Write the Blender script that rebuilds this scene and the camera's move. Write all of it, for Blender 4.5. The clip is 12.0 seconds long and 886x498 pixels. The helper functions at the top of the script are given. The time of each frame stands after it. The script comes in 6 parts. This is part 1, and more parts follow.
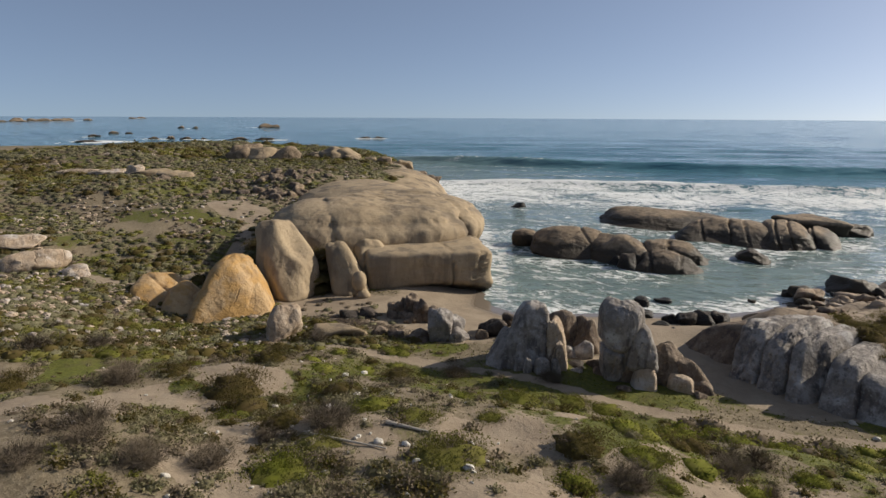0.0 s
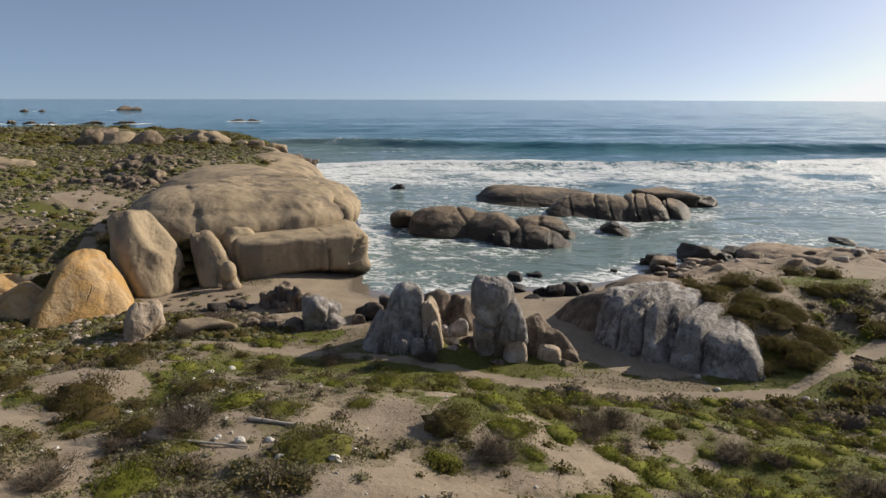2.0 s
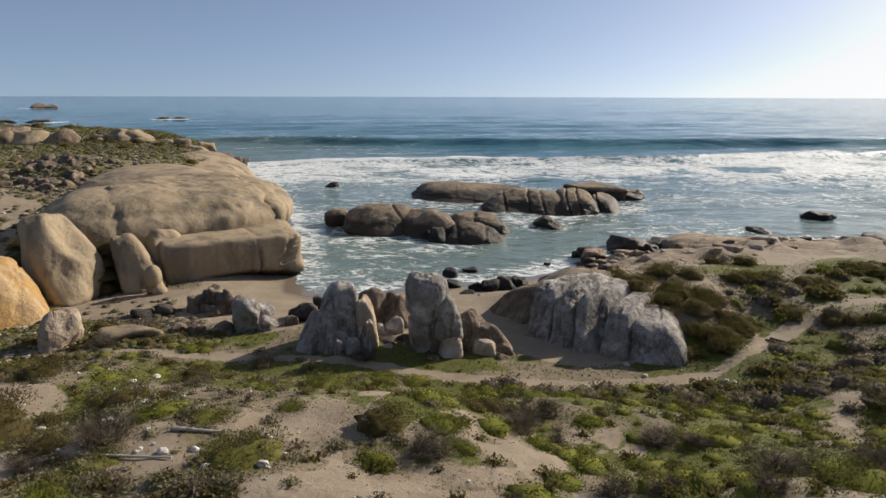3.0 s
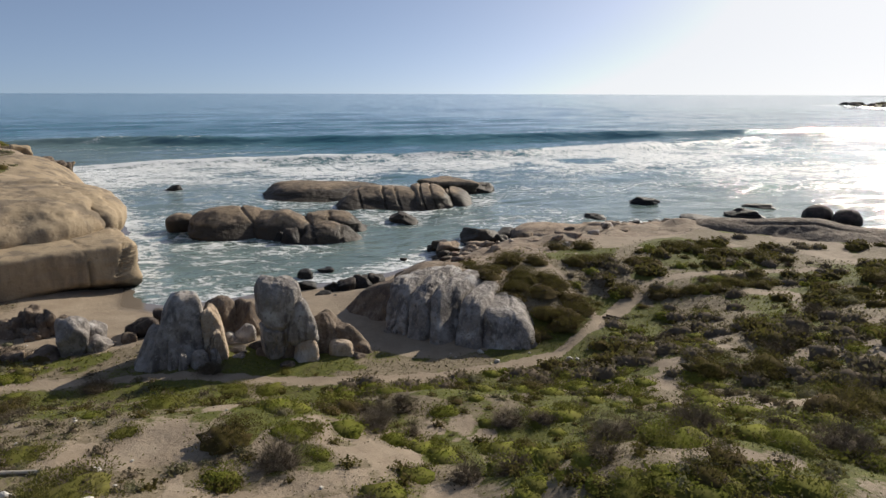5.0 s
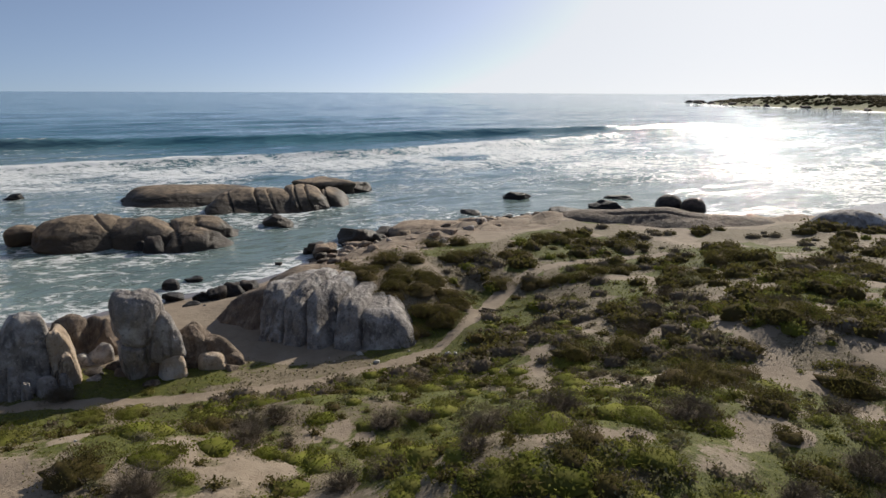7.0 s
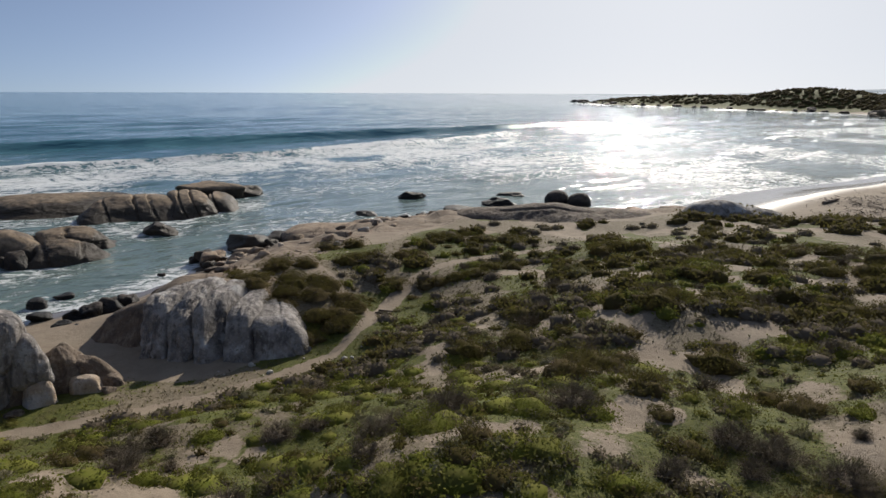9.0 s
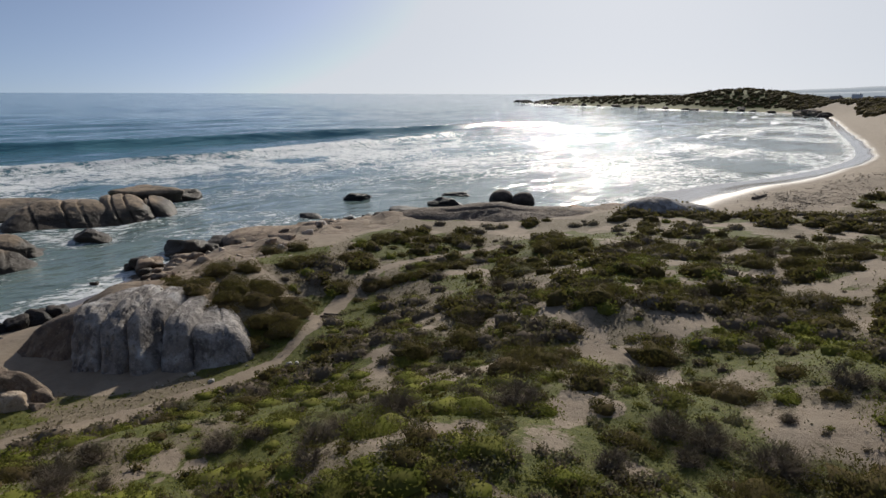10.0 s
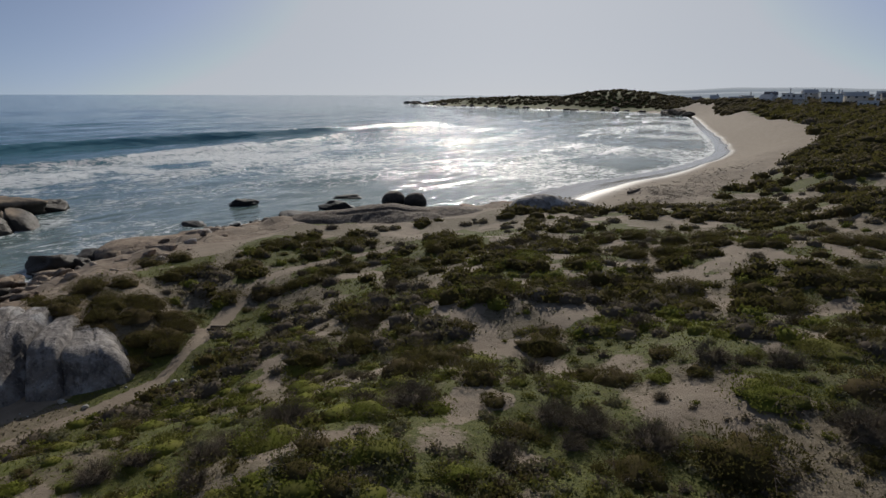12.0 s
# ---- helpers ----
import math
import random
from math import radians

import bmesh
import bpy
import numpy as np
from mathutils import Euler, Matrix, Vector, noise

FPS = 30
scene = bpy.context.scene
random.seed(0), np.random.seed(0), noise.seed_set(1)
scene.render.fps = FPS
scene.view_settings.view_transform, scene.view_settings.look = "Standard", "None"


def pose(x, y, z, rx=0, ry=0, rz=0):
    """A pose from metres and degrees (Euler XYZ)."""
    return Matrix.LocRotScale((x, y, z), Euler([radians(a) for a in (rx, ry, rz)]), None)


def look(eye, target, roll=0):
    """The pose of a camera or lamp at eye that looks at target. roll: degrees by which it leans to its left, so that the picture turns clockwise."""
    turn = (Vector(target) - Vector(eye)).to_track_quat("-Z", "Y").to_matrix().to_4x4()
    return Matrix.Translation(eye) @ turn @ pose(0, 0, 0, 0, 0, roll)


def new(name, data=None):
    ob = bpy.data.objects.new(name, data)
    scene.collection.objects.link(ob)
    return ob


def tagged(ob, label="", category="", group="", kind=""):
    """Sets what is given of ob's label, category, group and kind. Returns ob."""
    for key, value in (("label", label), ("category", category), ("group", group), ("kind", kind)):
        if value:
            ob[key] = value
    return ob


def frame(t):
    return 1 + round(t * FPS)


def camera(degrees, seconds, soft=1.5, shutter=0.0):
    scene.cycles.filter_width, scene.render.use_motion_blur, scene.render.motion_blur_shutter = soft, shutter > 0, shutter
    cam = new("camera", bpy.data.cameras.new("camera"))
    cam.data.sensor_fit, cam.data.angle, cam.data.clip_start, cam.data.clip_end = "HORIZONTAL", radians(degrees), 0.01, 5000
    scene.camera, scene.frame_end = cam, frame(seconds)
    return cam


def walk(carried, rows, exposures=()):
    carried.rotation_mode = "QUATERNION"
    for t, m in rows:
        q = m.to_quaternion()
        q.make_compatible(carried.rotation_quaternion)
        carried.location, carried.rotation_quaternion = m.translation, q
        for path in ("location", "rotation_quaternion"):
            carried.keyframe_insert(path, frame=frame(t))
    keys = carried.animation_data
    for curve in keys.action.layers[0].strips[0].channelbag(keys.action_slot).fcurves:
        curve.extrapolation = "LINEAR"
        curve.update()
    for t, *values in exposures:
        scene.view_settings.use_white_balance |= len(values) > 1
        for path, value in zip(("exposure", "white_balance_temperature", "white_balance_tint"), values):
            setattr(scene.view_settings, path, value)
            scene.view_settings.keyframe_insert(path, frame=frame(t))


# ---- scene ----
# ---- camera and its walk ----
cam = camera(71.45, 12.0)
PATH = [
    (0.0, pose(-1.300, -1.049, 14.068, 77.835, 0, 32.933) @ pose(0, 0, 0, 0, 0, 0.296)),
    (0.5, pose(-1.112, -0.866, 14.095, 77.271, 0, 31.031) @ pose(0, 0, 0, 0, 0, 0.206)),
    (1.0, pose(-0.963, -0.711, 14.085, 76.846, 0, 28.287) @ pose(0, 0, 0, 0, 0, 0.150)),
    (1.5, pose(-0.875, -0.533, 14.057, 76.462, 0, 25.220) @ pose(0, 0, 0, 0, 0, 0.160)),
    (2.0, pose(-0.766, -0.412, 14.034, 76.215, 0, 22.094) @ pose(0, 0, 0, 0, 0, 0.164)),
    (2.5, pose(-0.650, -0.304, 14.015, 76.083, 0, 19.112) @ pose(0, 0, 0, 0, 0, 0.166)),
    (3.0, pose(-0.510, -0.241, 14.010, 75.965, 0, 16.248) @ pose(0, 0, 0, 0, 0, 0.150)),
    (3.2, pose(-0.450, -0.220, 14.008, 75.945, 0, 15.070) @ pose(0, 0, 0, 0, 0, 0.150)),
    (4.8, pose(-0.055, -0.030, 14.000, 75.740, 0, 4.289) @ pose(0, 0, 0, 0, 0, 0.150)),
    (5.0, pose(0.000, 0.000, 14.000, 75.710, 0, 3.091) @ pose(0, 0, 0, 0, 0, 0.158)),
    (5.5, pose(0.129, 0.050, 14.005, 75.669, 0, 0.165) @ pose(0, 0, 0, 0, 0, 0.191)),
    (6.0, pose(0.237, 0.075, 14.015, 75.650, 0, -2.675) @ pose(0, 0, 0, 0, 0, 0.229)),
    (6.5, pose(0.337, 0.100, 14.030, 75.620, 0, -5.456) @ pose(0, 0, 0, 0, 0, 0.252)),
    (7.0, pose(0.458, 0.115, 14.036, 75.615, 0, -8.071) @ pose(0, 0, 0, 0, 0, 0.260)),
    (9.0, pose(0.890, 0.145, 14.065, 75.651, 0, -17.576) @ pose(0, 0, 0, 0, 0, 0.230)),
    (9.5, pose(0.988, 0.140, 14.070, 75.672, 0, -20.059) @ pose(0, 0, 0, 0, 0, 0.215)),
    (10.0, pose(1.067, 0.130, 14.075, 75.710, 0, -22.561) @ pose(0, 0, 0, 0, 0, 0.225)),
    (10.5, pose(1.132, 0.100, 14.085, 75.745, 0, -25.025) @ pose(0, 0, 0, 0, 0, 0.240)),
    (11.0, pose(1.210, 0.050, 14.104, 75.752, 0, -27.691) @ pose(0, 0, 0, 0, 0, 0.240)),
    (11.5, pose(1.260, 0.010, 14.114, 75.790, 0, -30.351) @ pose(0, 0, 0, 0, 0, 0.216)),
    (12.0, pose(1.275, -0.011, 14.124, 75.846, 0, -32.481) @ pose(0, 0, 0, 0, 0, 0.180)),
]
walk(cam, PATH, [(0.0, 0.12, 6950, 10), (3.0, 0.20, 6850, 10), (6.0, 0.06, 6650, 10), (9.5, -0.18, 6450, 10), (10.5, -0.36, 6400, 10), (12.0, -0.72, 6300, 10)])

# ---- daylight ----
SUN_AZ, SUN_EL = radians(39), radians(28)
world = bpy.data.worlds.new("world")
scene.world = world
world.use_nodes = True
wt = world.node_tree
sky = wt.nodes.new("ShaderNodeTexSky")
sky.sky_type = "NISHITA"
sky.sun_disc = False
sky.sun_elevation, sky.sun_rotation = SUN_EL, SUN_AZ
sky.air_density, sky.dust_density, sky.ozone_density = 0.5, 0.9, 2.3
# sea haze: the lowest band of the sky looks like the air a little higher up
where_to = wt.nodes.new("ShaderNodeTexCoord")
lift = wt.nodes.new("ShaderNodeVectorMath")
lift.operation = "MULTIPLY_ADD"
lift.inputs[1].default_value, lift.inputs[2].default_value = (1, 1, 0.94), (0, 0, 0.06)
level_off = wt.nodes.new("ShaderNodeVectorMath")
level_off.operation = "NORMALIZE"
wt.links.new(where_to.outputs["Generated"], lift.inputs[0])
wt.links.new(lift.outputs[0], level_off.inputs[0])
wt.links.new(level_off.outputs[0], sky.inputs["Vector"])
veil = wt.nodes.new("ShaderNodeMix")
veil.data_type = "RGBA"
veil.inputs[0].default_value = 0.12
veil.inputs[7].default_value = (5.6, 6.4, 7.4, 1.0)
wt.links.new(sky.outputs[0], veil.inputs[6])
# haze evens out the brightest sky
even = wt.nodes.new("ShaderNodeMix")
even.data_type, even.blend_type = "RGBA", "DARKEN"
even.inputs[0].default_value = 0.85
even.inputs[7].default_value = (8.0, 8.3, 8.7, 1.0)
wt.links.new(veil.outputs[2], even.inputs[6])
wt.links.new(even.outputs[2], wt.nodes["Background"].inputs[0])
wt.nodes["Background"].inputs[1].default_value = 0.098
sun = new("sun", bpy.data.lights.new("sun", "SUN"))
sun.data.energy, sun.data.angle, sun.data.color = 4.8, radians(0.53), (1.0, 0.93, 0.82)
sun.matrix_world = look((math.sin(SUN_AZ) * math.cos(SUN_EL) * 60, math.cos(SUN_AZ) * math.cos(SUN_EL) * 60, math.sin(SUN_EL) * 60), (0, 0, 0))

# ---- materials ----


class Mat:
    """A small builder for node materials in metres of the world."""

    def __init__(self, name, space="world"):
        self.m = bpy.data.materials.new(name)
        self.m.use_nodes = True
        self.t = self.m.node_tree
        self.b = self.t.nodes["Principled BSDF"]
        if space == "world":
            self.co = self.n("ShaderNodeNewGeometry").outputs["Position"]
        else:
            self.co = self.n("ShaderNodeTexCoord").outputs["Object"]

    def n(self, kind, **kw):
        node = self.t.nodes.new(kind)
        for k, v in kw.items():
            node.inputs[k].default_value = v
        return node

    def link(self, a, b):
        self.t.links.new(a, b)

    def noise(self, scale, detail=4.0, rough=0.55, stretch=None, distort=0.0, along=None):
        node = self.n("ShaderNodeTexNoise", Scale=scale, Detail=detail, Roughness=rough, Distortion=distort)
        co = self.co
        if along:
            # drawn out along a bearing: degrees and how many times
            mp = self.n("ShaderNodeMapping", Rotation=(0, 0, radians(along[0])), Scale=(along[1], 1, 1))
            mp.vector_type = "TEXTURE"
            self.link(co, mp.inputs["Vector"])
            co = mp.outputs[0]
        elif stretch:
            mp = self.n("ShaderNodeMapping", Scale=stretch)
            self.link(co, mp.inputs["Vector"])
            co = mp.outputs[0]
        self.link(co, node.inputs["Vector"])
        return node.outputs["Fac"]

    def voro(self, scale, feature="F1", stretch=None):
        node = self.n("ShaderNodeTexVoronoi", Scale=scale)
        node.feature = feature
        co = self.co
        if stretch:
            mp = self.n("ShaderNodeMapping", Scale=stretch)
            self.link(co, mp.inputs["Vector"])
            co = mp.outputs[0]
        self.link(co, node.inputs["Vector"])
        return node.outputs["Distance"]

    def step(self, fac, lo, hi, a=0.0, b=1.0):
        node = self.n("ShaderNodeMapRange")
        node.interpolation_type = "SMOOTHSTEP"
        for k, v in zip(("From Min", "From Max", "To Min", "To Max"), (lo, hi, a, b)):
            node.inputs[k].default_value = v
        self.link(fac, node.inputs["Value"])
        return node.outputs[0]

    def mix(self, fac, a, b):
        node = self.t.nodes.new("ShaderNodeMix")
        node.data_type = "RGBA"
        for sock, v in ((node.inputs[0], fac), (node.inputs[6], a), (node.inputs[7], b)):
            if isinstance(v, (int, float)):
                sock.default_value = v
            elif isinstance(v, tuple):
                sock.default_value = (*v, 1.0)
            else:
                self.link(v, sock)
        return node.outputs[2]

    def math(self, op, a, b=0.0):
        node = self.t.nodes.new("ShaderNodeMath")
        node.operation = op
        for sock, v in zip(node.inputs, (a, b)):
            if isinstance(v, (int, float)):
                sock.default_value = v
            else:
                self.link(v, sock)
        return node.outputs[0]

    def attr(self, name):
        node = self.t.nodes.new("ShaderNodeAttribute")
        node.attribute_name = name
        return node.outputs["Fac"]

    def height(self):
        node = self.t.nodes.new("ShaderNodeSeparateXYZ")
        geo = self.t.nodes.new("ShaderNodeNewGeometry")
        self.link(geo.outputs["Position"], node.inputs[0])
        return node.outputs["Z"]

    def random(self):
        return self.t.nodes.new("ShaderNodeObjectInfo").outputs["Random"]

    def island(self):
        return self.t.nodes.new("ShaderNodeNewGeometry").outputs["Random Per Island"]

    def done(self, colour, rough=0.8, bumps=(), spec=0.3):
        if isinstance(colour, tuple):
            self.b.inputs["Base Color"].default_value = (*colour, 1)
        else:
            self.link(colour, self.b.inputs["Base Color"])
        if isinstance(rough, (int, float)):
            self.b.inputs["Roughness"].default_value = rough
        else:
            self.link(rough, self.b.inputs["Roughness"])
        self.b.inputs["Specular IOR Level"].default_value = spec
        last = None
        for h, strength, dist in bumps:
            bump = self.n("ShaderNodeBump", Strength=strength, Distance=dist)
            self.link(h, bump.inputs["Height"])
            if last:
                self.link(last, bump.inputs["Normal"])
            last = bump.outputs[0]
        if last:
            self.link(last, self.b.inputs["Normal"])
        return self.m


def granite(name, base, pale, stain, stain_amount=0.5, lichen=None, tide=None, calm=0.0, seams=0.5, lichen_from=0.5):
    m = Mat(name)
    big = m.noise(0.35, 3, 0.5)
    mid = m.noise(1.7, 6, 0.62)
    fine = m.noise(14, 5, 0.7)
    c = m.mix(m.step(mid, 0.35 - 0.2 * calm, 0.68 + 0.25 * calm), base, pale)
    c = m.mix(m.step(big, 0.42, 0.66, 0, 0.55), c, tuple(v * 0.72 for v in base))
    streak = m.noise(0.8 - 0.4 * calm, 5, 0.65 - 0.12 * calm, (1.6, 1.6, 0.22))
    c = m.mix(m.step(streak, 0.49, 0.64, 0, stain_amount), c, stain)
    if lichen:
        c = m.mix(m.step(m.noise(0.55, 5, 0.6), lichen_from, lichen_from + 0.16, 0, 0.85), c, lichen)
    c = m.mix(m.step(fine, 0.52, 0.70, 0, 0.45 - 0.25 * calm), c, tuple(v * 0.5 for v in base))
    c = m.mix(m.step(m.noise(9, 2, 0.5), 0.62, 0.72, 0, 0.4 - 0.25 * calm), c, tuple(min(1, v * 1.35) for v in pale))
    seam = m.n("ShaderNodeTexVoronoi", Scale=0.42)
    seam.feature = "DISTANCE_TO_EDGE"
    warp = m.t.nodes.new("ShaderNodeVectorMath")
    warp.operation = "ADD"
    bend = m.n("ShaderNodeTexNoise", Scale=0.8, Detail=3.0)
    m.link(m.co, bend.inputs["Vector"])
    m.link(m.co, warp.inputs[0])
    m.link(bend.outputs["Color"], warp.inputs[1])
    m.link(warp.outputs[0], seam.inputs["Vector"])
    gap = m.math("MULTIPLY", m.step(seam.outputs["Distance"], 0.0, 0.022, 1.0, 0.0), m.step(m.noise(0.5, 2, 0.5), seams, seams + 0.1))
    c = m.mix(m.math("MULTIPLY", gap, 0.75), c, tuple(v * 0.3 for v in base))
    pit = m.step(m.noise(3.6, 4, 0.65), 0.32, 0.43, 1.0, 0.0)
    c = m.mix(m.math("MULTIPLY", pit, 0.6 - 0.35 * calm), c, tuple(v * 0.45 for v in base))
    rough = 0.85
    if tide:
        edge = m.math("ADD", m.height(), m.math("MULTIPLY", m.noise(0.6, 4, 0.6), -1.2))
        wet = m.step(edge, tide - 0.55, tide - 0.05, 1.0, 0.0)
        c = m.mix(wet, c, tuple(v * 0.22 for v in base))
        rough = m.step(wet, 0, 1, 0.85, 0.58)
    return m.done(c, rough, ((mid, 0.9, 0.24 - 0.12 * calm), (gap, 0.6, -0.08), (pit, 0.5, -0.05), (fine, 0.7, 0.05 - 0.02 * calm)))


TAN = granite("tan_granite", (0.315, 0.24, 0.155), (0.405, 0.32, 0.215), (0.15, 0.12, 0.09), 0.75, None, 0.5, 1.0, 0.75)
ORANGE = granite("orange_lichen_granite", (0.42, 0.27, 0.13), (0.50, 0.37, 0.22), (0.15, 0.11, 0.08), 0.45, (0.43, 0.25, 0.085), None, 0.6, 0.6, 0.44)
GREY = granite("grey_granite", (0.25, 0.222, 0.20), (0.40, 0.365, 0.335), (0.075, 0.066, 0.062), 0.75, (0.52, 0.50, 0.48), None, -0.3, 0.62, 0.54)
PALE = granite("pale_granite", (0.40, 0.30, 0.21), (0.50, 0.41, 0.32), (0.16, 0.13, 0.11), 0.5, (0.50, 0.46, 0.43))
BROWN = granite("brown_granite", (0.155, 0.115, 0.085), (0.25, 0.195, 0.145), (0.06, 0.045, 0.04), 0.7, None, None, -0.4, 0.6)
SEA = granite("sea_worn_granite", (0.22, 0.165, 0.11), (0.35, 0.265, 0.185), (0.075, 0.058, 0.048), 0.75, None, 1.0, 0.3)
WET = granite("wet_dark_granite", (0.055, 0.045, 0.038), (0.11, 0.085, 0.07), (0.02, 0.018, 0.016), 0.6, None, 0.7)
WHITE = granite("white_quartz", (0.58, 0.54, 0.48), (0.72, 0.69, 0.64), (0.3, 0.26, 0.2), 0.4)

# ground: sand, leaf litter, low green mats
m = Mat("dune_ground")
sand_a, grass_a, wet_a = m.attr("sand"), m.attr("green"), m.attr("wet")
n1, n2, n3 = m.noise(0.9, 6, 0.65), m.noise(4.5, 5, 0.65), m.noise(22, 4, 0.7)
sand_c = m.mix(m.step(n1, 0.3, 0.7), (0.251, 0.196, 0.141), (0.319, 0.258, 0.190))
sand_c = m.mix(m.step(n3, 0.5, 0.75, 0, 0.55), sand_c, (0.190, 0.141, 0.095))
sand_c = m.mix(m.step(n2, 0.54, 0.70, 0, 0.5), sand_c, (0.220, 0.171, 0.118))
litter = m.mix(m.step(n2, 0.3, 0.7), (0.160, 0.125, 0.080), (0.266, 0.217, 0.148))
litter = m.mix(m.step(n3, 0.45, 0.7, 0, 0.6), litter, (0.076, 0.065, 0.038))
mats = m.mix(m.step(n2, 0.35, 0.65), (0.078, 0.088, 0.013), (0.132, 0.136, 0.022))
mats = m.mix(m.step(n1, 0.48, 0.66, 0, 0.6), mats, (0.099, 0.080, 0.034))
mats = m.mix(m.step(n3, 0.4, 0.7, 0, 0.6), mats, (0.046, 0.049, 0.017))
land = m.mix(m.step(m.math("ADD", grass_a, m.math("MULTIPLY", m.math("SUBTRACT", n2, 0.5), 1.1)), 0.35, 0.62), litter, mats)
sandy = m.step(m.math("ADD", sand_a, m.math("MULTIPLY", m.math("SUBTRACT", n2, 0.5), 0.9)), 0.38, 0.6)
c = m.mix(sandy, land, sand_c)
rock_a = m.attr("rock")
cleft = m.voro(0.33, "DISTANCE_TO_EDGE", (1.0, 1.7, 1.0))
stone = m.mix(m.step(n1, 0.35, 0.65), (0.220, 0.163, 0.114), (0.312, 0.247, 0.182))
stone = m.mix(m.step(n2, 0.5, 0.72, 0, 0.7), stone, (0.129, 0.095, 0.068))
stone = m.mix(m.step(m.math("ADD", cleft, m.math("MULTIPLY", n2, 0.12)), 0.05, 0.10, 0.8, 0.0), stone, (0.046, 0.038, 0.030))
bare = m.step(m.math("ADD", rock_a, m.math("MULTIPLY", m.math("SUBTRACT", n1, 0.5), 1.0)), 0.22, 0.40)
c = m.mix(bare, c, stone)
c = m.mix(wet_a, c, (0.175, 0.144, 0.114))
dry = m.math("SUBTRACT", 1.0, wet_a)
GROUND = m.done(c, m.step(wet_a, 0, 1, 0.9, 0.10), ((m.math("MULTIPLY", n2, dry), 0.5, 0.12), (m.math("MULTIPLY", n3, dry), 0.5, 0.035)))

# sea: deep blue-green, foam by the strength stored on the sheet
m = Mat("sea_water")
foam_a, shal = m.attr("foam"), m.attr("shallow")
roll = m.noise(0.11, 3, 0.55, along=(26, 2.6))
wave = m.noise(0.42, 4, 0.6, along=(20, 2.0))
ripple = m.noise(2.2, 4, 0.6)
lace = m.math("ADD", m.math("MULTIPLY", m.noise(0.30, 10, 0.72, (0.75, 1.2, 1.0), 2.2), 0.6), m.math("MULTIPLY", m.noise(1.4, 6, 0.7, (0.75, 1.1, 1.0), 1.6), 0.4))
cell = m.voro(1.1, "DISTANCE_TO_EDGE", (0.6, 1.2, 1.0))
deep = m.mix(m.step(m.noise(0.02, 3, 0.5), 0.35, 0.65), (0.043, 0.145, 0.195), (0.065, 0.185, 0.225))
c = m.mix(shal, deep, (0.155, 0.215, 0.20))
spread = m.math("MULTIPLY", m.math("SUBTRACT", lace, 0.5), 1.9)
thr = m.math("SUBTRACT", m.math("ADD", m.math("MULTIPLY", foam_a, 0.55), m.math("ADD", spread, 0.5)), m.math("MULTIPLY", cell, 0.34))
fm = m.step(thr, 0.72, 0.95)
c = m.mix(fm, c, (0.74, 0.76, 0.76))
slick = m.step(m.noise(0.07, 5, 0.6, (0.45, 1.5, 1.0)), 0.45, 0.68, 0.06, 0.11)
ruff = m.math('MAXIMUM', m.math('MULTIPLY', fm, 0.7), slick)
WATER = m.done(c, ruff, ((roll, 1.0, 1.8), (wave, 1.0, 0.5), (ripple, 0.7, 0.055), (fm, 0.5, 0.2)), 0.28)


def foliage(name, a, b, dry, through_light=0.32):
    m = Mat(name, "object")
    r, k = m.island(), m.random()
    c = m.mix(r, a, b)
    c = m.mix(m.step(k, 0.45, 1.0, 0, 0.6), c, dry)
    c = m.mix(m.step(m.noise(1.6, 3, 0.6), 0.42, 0.62, 0, 0.5), c, dry)
    m.done(c, 0.85, (), 0.04)
    glow = m.n("ShaderNodeBsdfTranslucent")
    m.link(m.mix(0.5, c, (0.16, 0.165, 0.04)), glow.inputs["Color"])
    both = m.n("ShaderNodeMixShader", Fac=through_light)
    m.link(m.b.outputs[0], both.inputs[1])
    m.link(glow.outputs[0], both.inputs[2])
    m.link(both.outputs[0], m.t.nodes["Material Output"].inputs["Surface"])
    return m.m


LEAF_DARK = foliage("dark_shrub_leaf", (0.066, 0.055, 0.020), (0.125, 0.100, 0.036), (0.125, 0.088, 0.046))
LEAF_GREEN = foliage("fresh_shrub_leaf", (0.118, 0.136, 0.020), (0.20, 0.21, 0.040), (0.175, 0.155, 0.056))
LEAF_BROWN = foliage("dry_shrub_twig", (0.12, 0.095, 0.072), (0.225, 0.185, 0.14), (0.165, 0.13, 0.095), 0.25)
LEAF_GREY = foliage("grey_green_leaf", (0.14, 0.138, 0.078), (0.24, 0.228, 0.14), (0.21, 0.18, 0.115))
m = Mat("shrub_wood", "object")
WOOD = m.done(m.mix(m.noise(12, 4, 0.6), (0.07, 0.05, 0.035), (0.17, 0.13, 0.10)), 0.85)
m = Mat("driftwood")
DRIFT = m.done(m.mix(m.noise(6, 5, 0.6, (1, 1, 5)), (0.10, 0.075, 0.055), (0.24, 0.19, 0.15)), 0.85)

